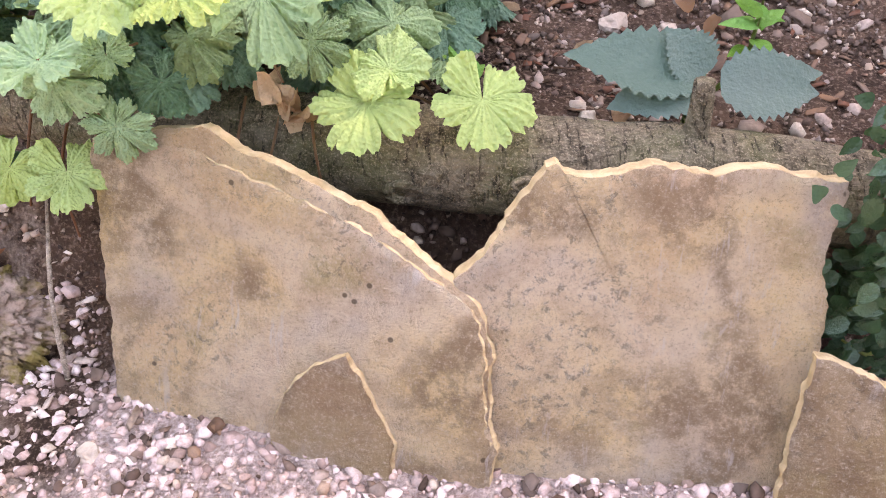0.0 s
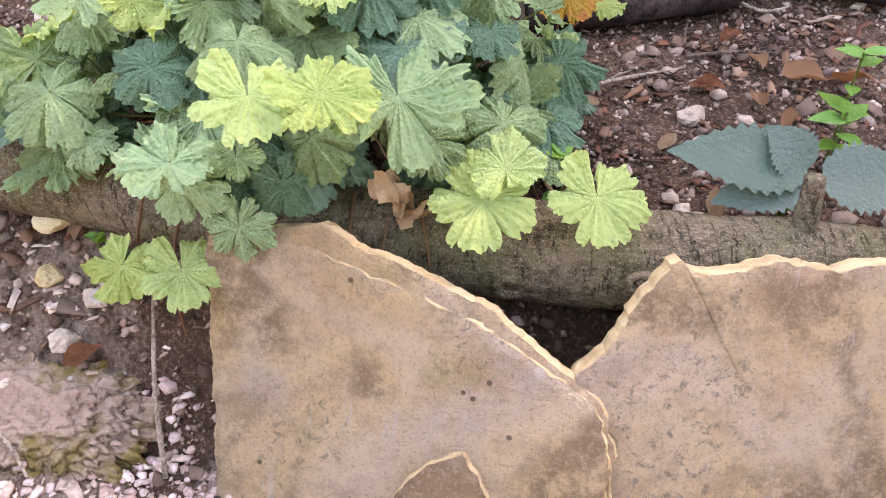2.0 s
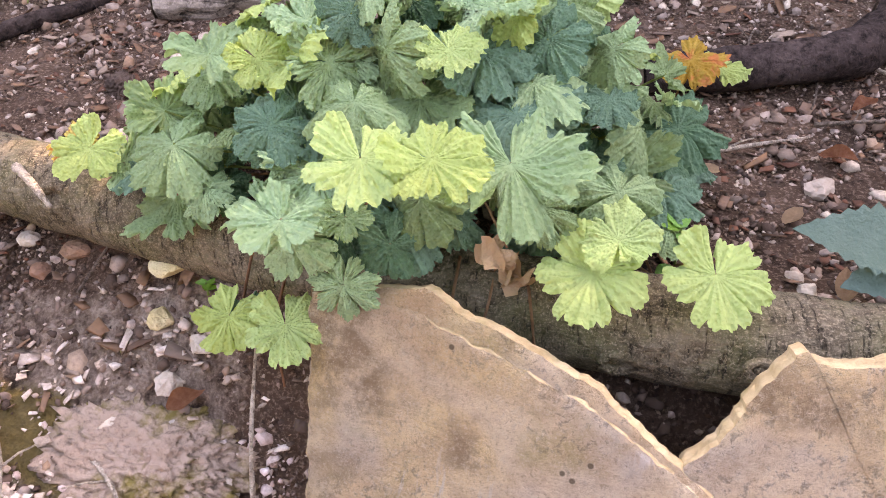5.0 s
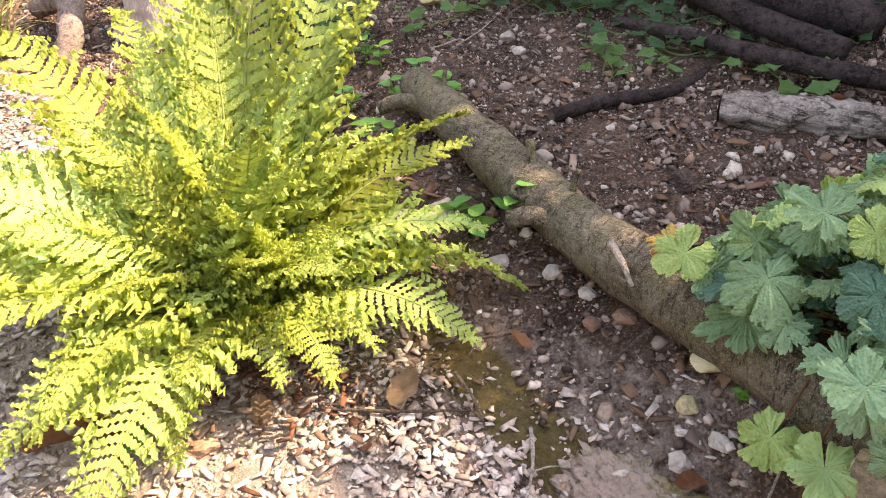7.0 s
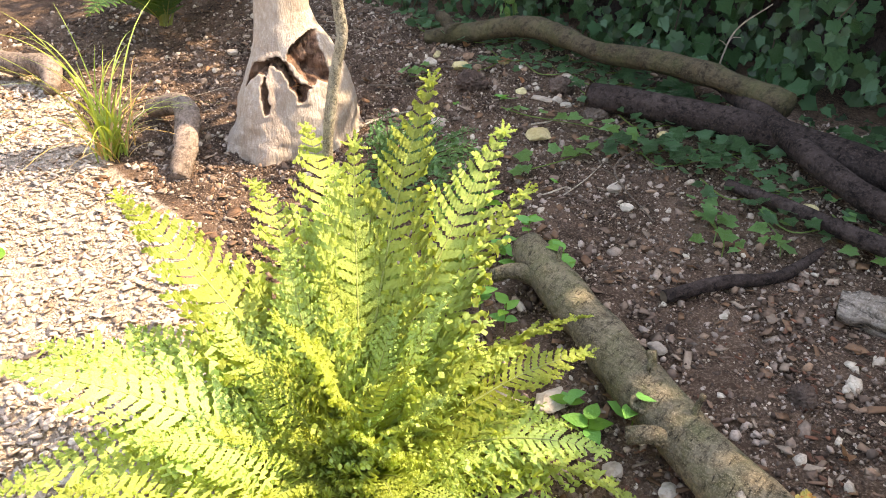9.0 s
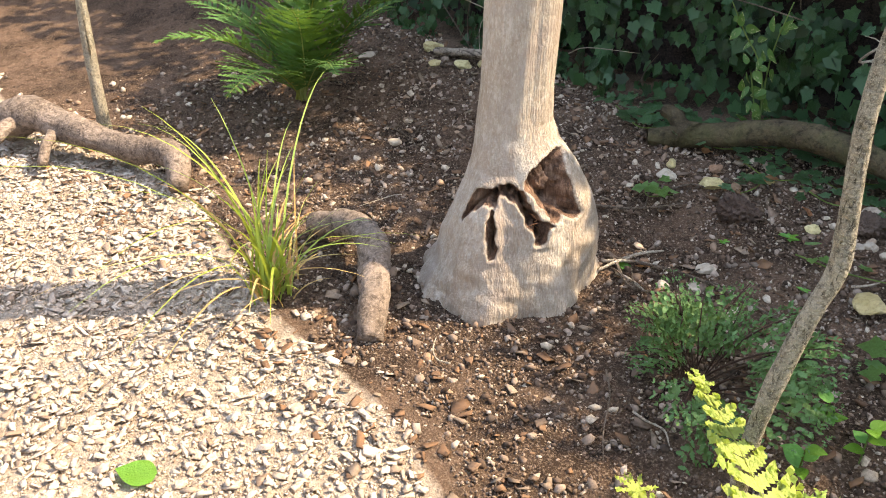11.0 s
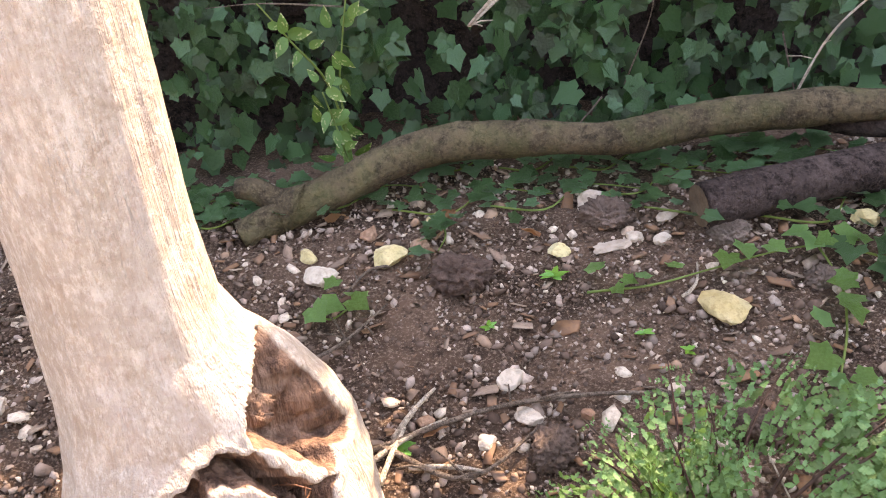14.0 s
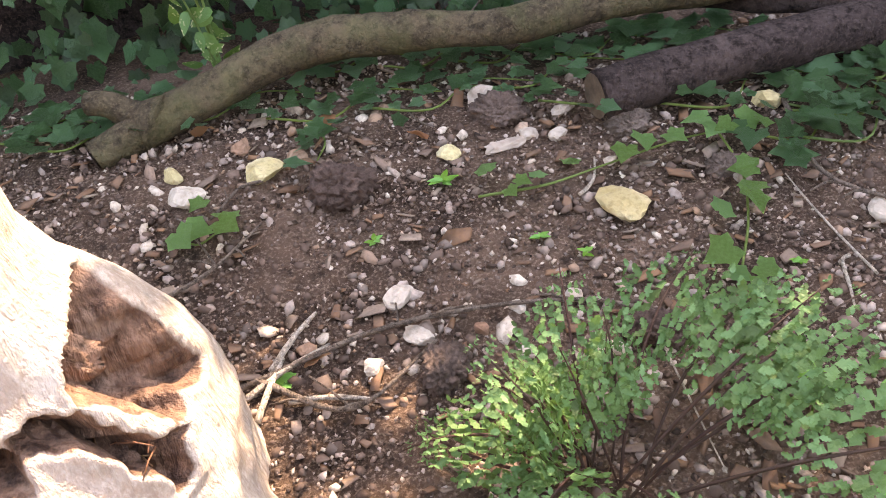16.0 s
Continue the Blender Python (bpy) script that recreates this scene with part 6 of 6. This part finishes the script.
for i in range(8):
    vs, fs = litter_leaf(0.052, 200 + i)
    vs = [v + Vector((0.012 * noise.noise(v * 70 + Vector((i, 0, 0))), 0.006 * noise.noise(v * 90), 0.014 * noise.noise(v * 60 + Vector((0, i, 0))))) for v in vs]
    place("fold", mesh("fold", vs, fs, PALE_LEAF), Matrix.Translation((0.011 * (i % 4 - 1.5), 0.004 * (i % 3), -0.014 * (i % 4))) @ Euler((1.0 + 0.5 * (i % 3), 0.5 * (i % 4 - 1.5), 0.9 * i)).to_matrix().to_4x4(), curl)
stalk(curl, Vector((0, 0, 0.01)), Vector((-0.08, 0.12, 0.05)), 0.0016)


# ---------------------------------------------------------------- an unseen tree, added beyond the hedge to shade the slabs
def shade_tree():
    rr = random.Random(3)
    foot = on_ground(2.6, 4.2)
    ob = thing("shade_tree", foot, "unseen leafy tree added behind the ivy hedge to cast shade", "tree")
    place("trunk", mesh("trunk", *tube(bend([Vector((0, 0, -0.1)), Vector((0.03, 0, 1.2)), Vector((-0.05, -0.1, 2.4)), Vector((0, -0.2, 4.0))], 5), [0.16, 0.13, 0.11, 0.05], 14, 0.12), BROWN_BARK), Matrix(), ob)
    vs, fs = [], []
    for i in range(9):
        a = i * 2.4
        tip = Vector((math.cos(a) * rr.uniform(0.8, 1.5), -0.4 + math.sin(a) * rr.uniform(0.7, 1.3), 2.6 + 0.3 * i))
        place("limb", mesh("limb", *tube(bend([Vector((0, -0.1, 1.9 + 0.2 * i)), tip * 0.55 + Vector((0, 0, 1.0)), tip], 4), [0.05, 0.03, 0.012], 8, 0.15, i), BROWN_BARK), Matrix(), ob)
    leaf = blade_leaf(0.13, 0.075, 0.2, 0.15, 0, 5, 3)
    for i in range(5200):
        d = Vector((rr.gauss(0, 1), rr.gauss(0, 1), rr.gauss(0, 1))).normalized() * rr.random() ** 0.4
        d = Vector((d.x * 1.75, -0.55 + d.y * 1.35, 3.5 + d.z * 1.7))
        if noise.noise(d * 1.5 + Vector((9, 0, 0))) < -0.22:
            continue
        m = Matrix.Translation(d) @ Euler((rr.gauss(0, 0.6), rr.gauss(0, 0.6), rr.uniform(0, 6.28))).to_matrix().to_4x4()
        n = len(vs)
        vs.extend(m @ q for q in leaf[0])
        fs.extend(tuple(k + n for k in q) for q in leaf[1])
    crown = place("crown", mesh("crown", vs, fs, CROWN), Matrix(), ob)
    crown["kind"] = "stuff"


shade_tree()


# ---------------------------------------------------------------- plain unseen fences, added to close the garden and cut low sky light
def fence(name, x0, y0, x1, y1, tall=2.1):
    d = Vector((x1 - x0, y1 - y0, 0))
    n = int(d.length / 0.15)
    u = d.normalized()
    w = Vector((-u.y, u.x, 0)) * 0.02
    pieces = []
    for i in range(n):
        a = Vector((x0, y0, -0.2)) + d * (i / n)
        e = a + u * 0.142
        top = Vector((0, 0, tall + 0.2 + 0.01 * math.sin(i * 2.1)))
        side = w if i % 2 else w * 1.6
        v = [a - w, e - w, e + side, a + side]
        v += [p + top for p in v]
        pieces.append((v, [(0, 3, 2, 1), (4, 5, 6, 7), (0, 1, 5, 4), (1, 2, 6, 5), (2, 3, 7, 6), (3, 0, 4, 7)]))
    tagged(new(name, mesh(name, *join(*pieces), FENCE, False)), "unseen plain brown board fence added to cut low sky light", "fence", kind="structure")


fence("wall_south", -9.5, -3.4, 4.2, -3.4)
fence("wall_east", 4.2, -3.4, 4.2, 4.4)
fence("wall_west", -9.5, 4.4, -9.5, -3.4)


# ---------------------------------------------------------------- loose stuff on the ground
def spots(n, x0, x1, y0, y1, keep):
    p = np.stack([rng.uniform(x0, x1, n), rng.uniform(y0, y1, n)], 1)
    return p[keep(p[:, 0], p[:, 1])]


bed = lambda x, y: (y > path_edge(x) + 0.05) | (x > -1.05)
def bare(x, y):
    """Where crumbs and chips lie: thinner on the moss and on the sunken stone."""
    on_stone = ((x + 0.73) / 0.19) ** 2 + ((y - 0.80) / 0.10) ** 2 < 1
    return (rng.random(len(x)) > 0.9 * mossy_ground(x, y)) & ((rng.random(len(x)) > 0.8) | ~on_stone)


pl = spots(5200, -6.0, 1.2, 0.35, 3.0, bed)
scatter("pebbles", pl, 0.0035 + 0.015 * rng.random(len(pl)) ** 3.5, lump(1), PEBBLES, "scattered pale pebbles in the soil", "pebbles", 0.75, 0.2)
pl = spots(21000, -5.6, 1.0, 0.5, 2.95, lambda x, y: bed(x, y) & bare(x, y))
scatter("soil_crumbs", pl, 0.003 + 0.010 * rng.random(len(pl)) ** 2.6, lump(1), CRUMBS, "crumbs and small clods of dark soil", "soil", 0.8, 0.3)
pl = spots(25000, -1.1, 1.0, 0.1, 1.0, lambda x, y: (y < 0.745 + 0.02 * np.sin(x * 19) + 0.08 * (x < -0.5)) & bare(x, y))
scatter("gravel", pl, 0.002 + 0.0085 * rng.random(len(pl)) ** 3, lump(1), GRAVEL, "greyish pink gritty gravel before the slabs", "gravel", 0.65, 0.25)
chip_shape = ([Vector(v) for v in ((-0.9, -0.5, 0), (0.8, -0.42, 0), (1.0, 0.35, 0), (-0.7, 0.55, 0), (-0.8, -0.42, 0.2), (0.7, -0.36, 0.26), (0.9, 0.3, 0.2), (-0.62, 0.47, 0.26))],
              [(0, 3, 2, 1), (4, 5, 6, 7), (0, 1, 5, 4), (1, 2, 6, 5), (2, 3, 7, 6), (3, 0, 4, 7)])
pl = spots(40000, -7.0, -0.5, -0.5, 1.4, lambda x, y: (y < path_edge(x) + 0.10 * np.sin(x * 17) * np.sin(y * 23)) & (rng.random(len(x)) < smooth(-0.55, -1.0, x)))
scatter("bark_chips", pl, 0.004 + 0.016 * rng.random(len(pl)) ** 2, chip_shape, CHIPS, "pale dry bark chips covering the path", "bark chips", 1.0, 0.3, 0.003)
pl = spots(5200, -5.8, 1.0, 0.62, 2.9, lambda x, y: (y > 0.85) | (x > -0.5))
scatter("leaf_litter", pl, 0.006 + 0.018 * rng.random(len(pl)) ** 2, chip_shape, DEBRIS, "broken brown litter and shreds on the soil", "litter", 0.6, 0.2, 0.004)
pl = spots(8000, -2.2, -0.5, 0.55, 1.15, lambda x, y: rng.random(len(x)) < smooth(-0.45, -0.85, x) * smooth(1.05, 0.70, y) * bare(x, y))
scatter("strewn_chips", pl, 0.003 + 0.013 * rng.random(len(pl)) ** 2.2, chip_shape, STREWN, "pale bark chips strewn up to the log", "bark chips", 1.0, 0.3, 0.004)
bit = ([Vector(v) for v in ((1, 0, 0), (-1, 0.2, 0), (0.1, 1, 0.1), (-0.1, -1, 0), (0.2, 0, 1), (0, 0.2, -1))],
       [(0, 2, 4), (2, 1, 4), (1, 3, 4), (3, 0, 4), (2, 0, 5), (1, 2, 5), (3, 1, 5), (0, 3, 5)])
pl = spots(60000, -4.6, 0.9, 0.72, 2.95, lambda x, y: bed(x, y) & bare(x, y))
scatter("fine_soil_grit", pl, 0.0022 + 0.0050 * rng.random(len(pl)) ** 2, bit, CRUMBS, "fine crumbly grit over the bed's soil", "soil", 0.9, 0.2)
pl = spots(9000, -4.6, 0.9, 0.72, 2.95, bed)
scatter("small_pebbles", pl, 0.0025 + 0.0045 * rng.random(len(pl)) ** 2, bit, PEBBLES, "tiny pale stones in the soil", "pebbles", 0.9, 0.1)
pl = spots(34000, -5.2, -0.5, -0.3, 1.3, lambda x, y: (y < path_edge(x) + 0.08 * np.sin(x * 17) * np.sin(y * 23)) & (rng.random(len(x)) < smooth(-0.5, -0.9, x)))
scatter("chip_crumbs", pl, 0.0025 + 0.006 * rng.random(len(pl)) ** 2, bit, CHIPS, "small crumbs of pale bark on the path", "bark chips", 0.7, 0.2)
pl = np.stack([-1.52 + 0.13 * rng.standard_normal(420), 0.62 + 0.09 * rng.standard_normal(420)], 1)
scatter("fern_litter", pl, 0.004 + 0.014 * rng.random(len(pl)) ** 2, chip_shape, RED_LITTER, "red-brown dead fern shreds under the fern", "litter", 0.8, 0.2, 0.006 + 0.03 * rng.random(len(pl)))
pl = np.stack([rng.uniform(-1.3, 0.9, 1500), rng.uniform(1.05, 2.3, 1500)], 1)
scatter("brown_litter", pl, 0.004 + 0.012 * rng.random(len(pl)) ** 2, chip_shape, RED_LITTER, "broken red-brown leaf pieces on the bed", "litter", 0.6, 0.2, 0.005)
thing("fallen_leaf", Matrix.Translation(on_ground(-3.28, 0.50, 0.014)) @ Euler((0.12, -0.1, 2.2)).to_matrix().to_4x4(), "fresh green fallen leaf lying on the bark chips", "leaf", data=toothed_leaf("fallen_leaf", 0.10, 0.075, 0.15, 0.05, WEED, 300, 0, 9))
twig("splintered pale bark strip on the log", [(-0.985, 1.085, 0.262), (-0.945, 1.055, 0.255), (-0.90, 1.02, 0.235)], 0.009, PALE_TWIG, 0, "bark_strip", 61)
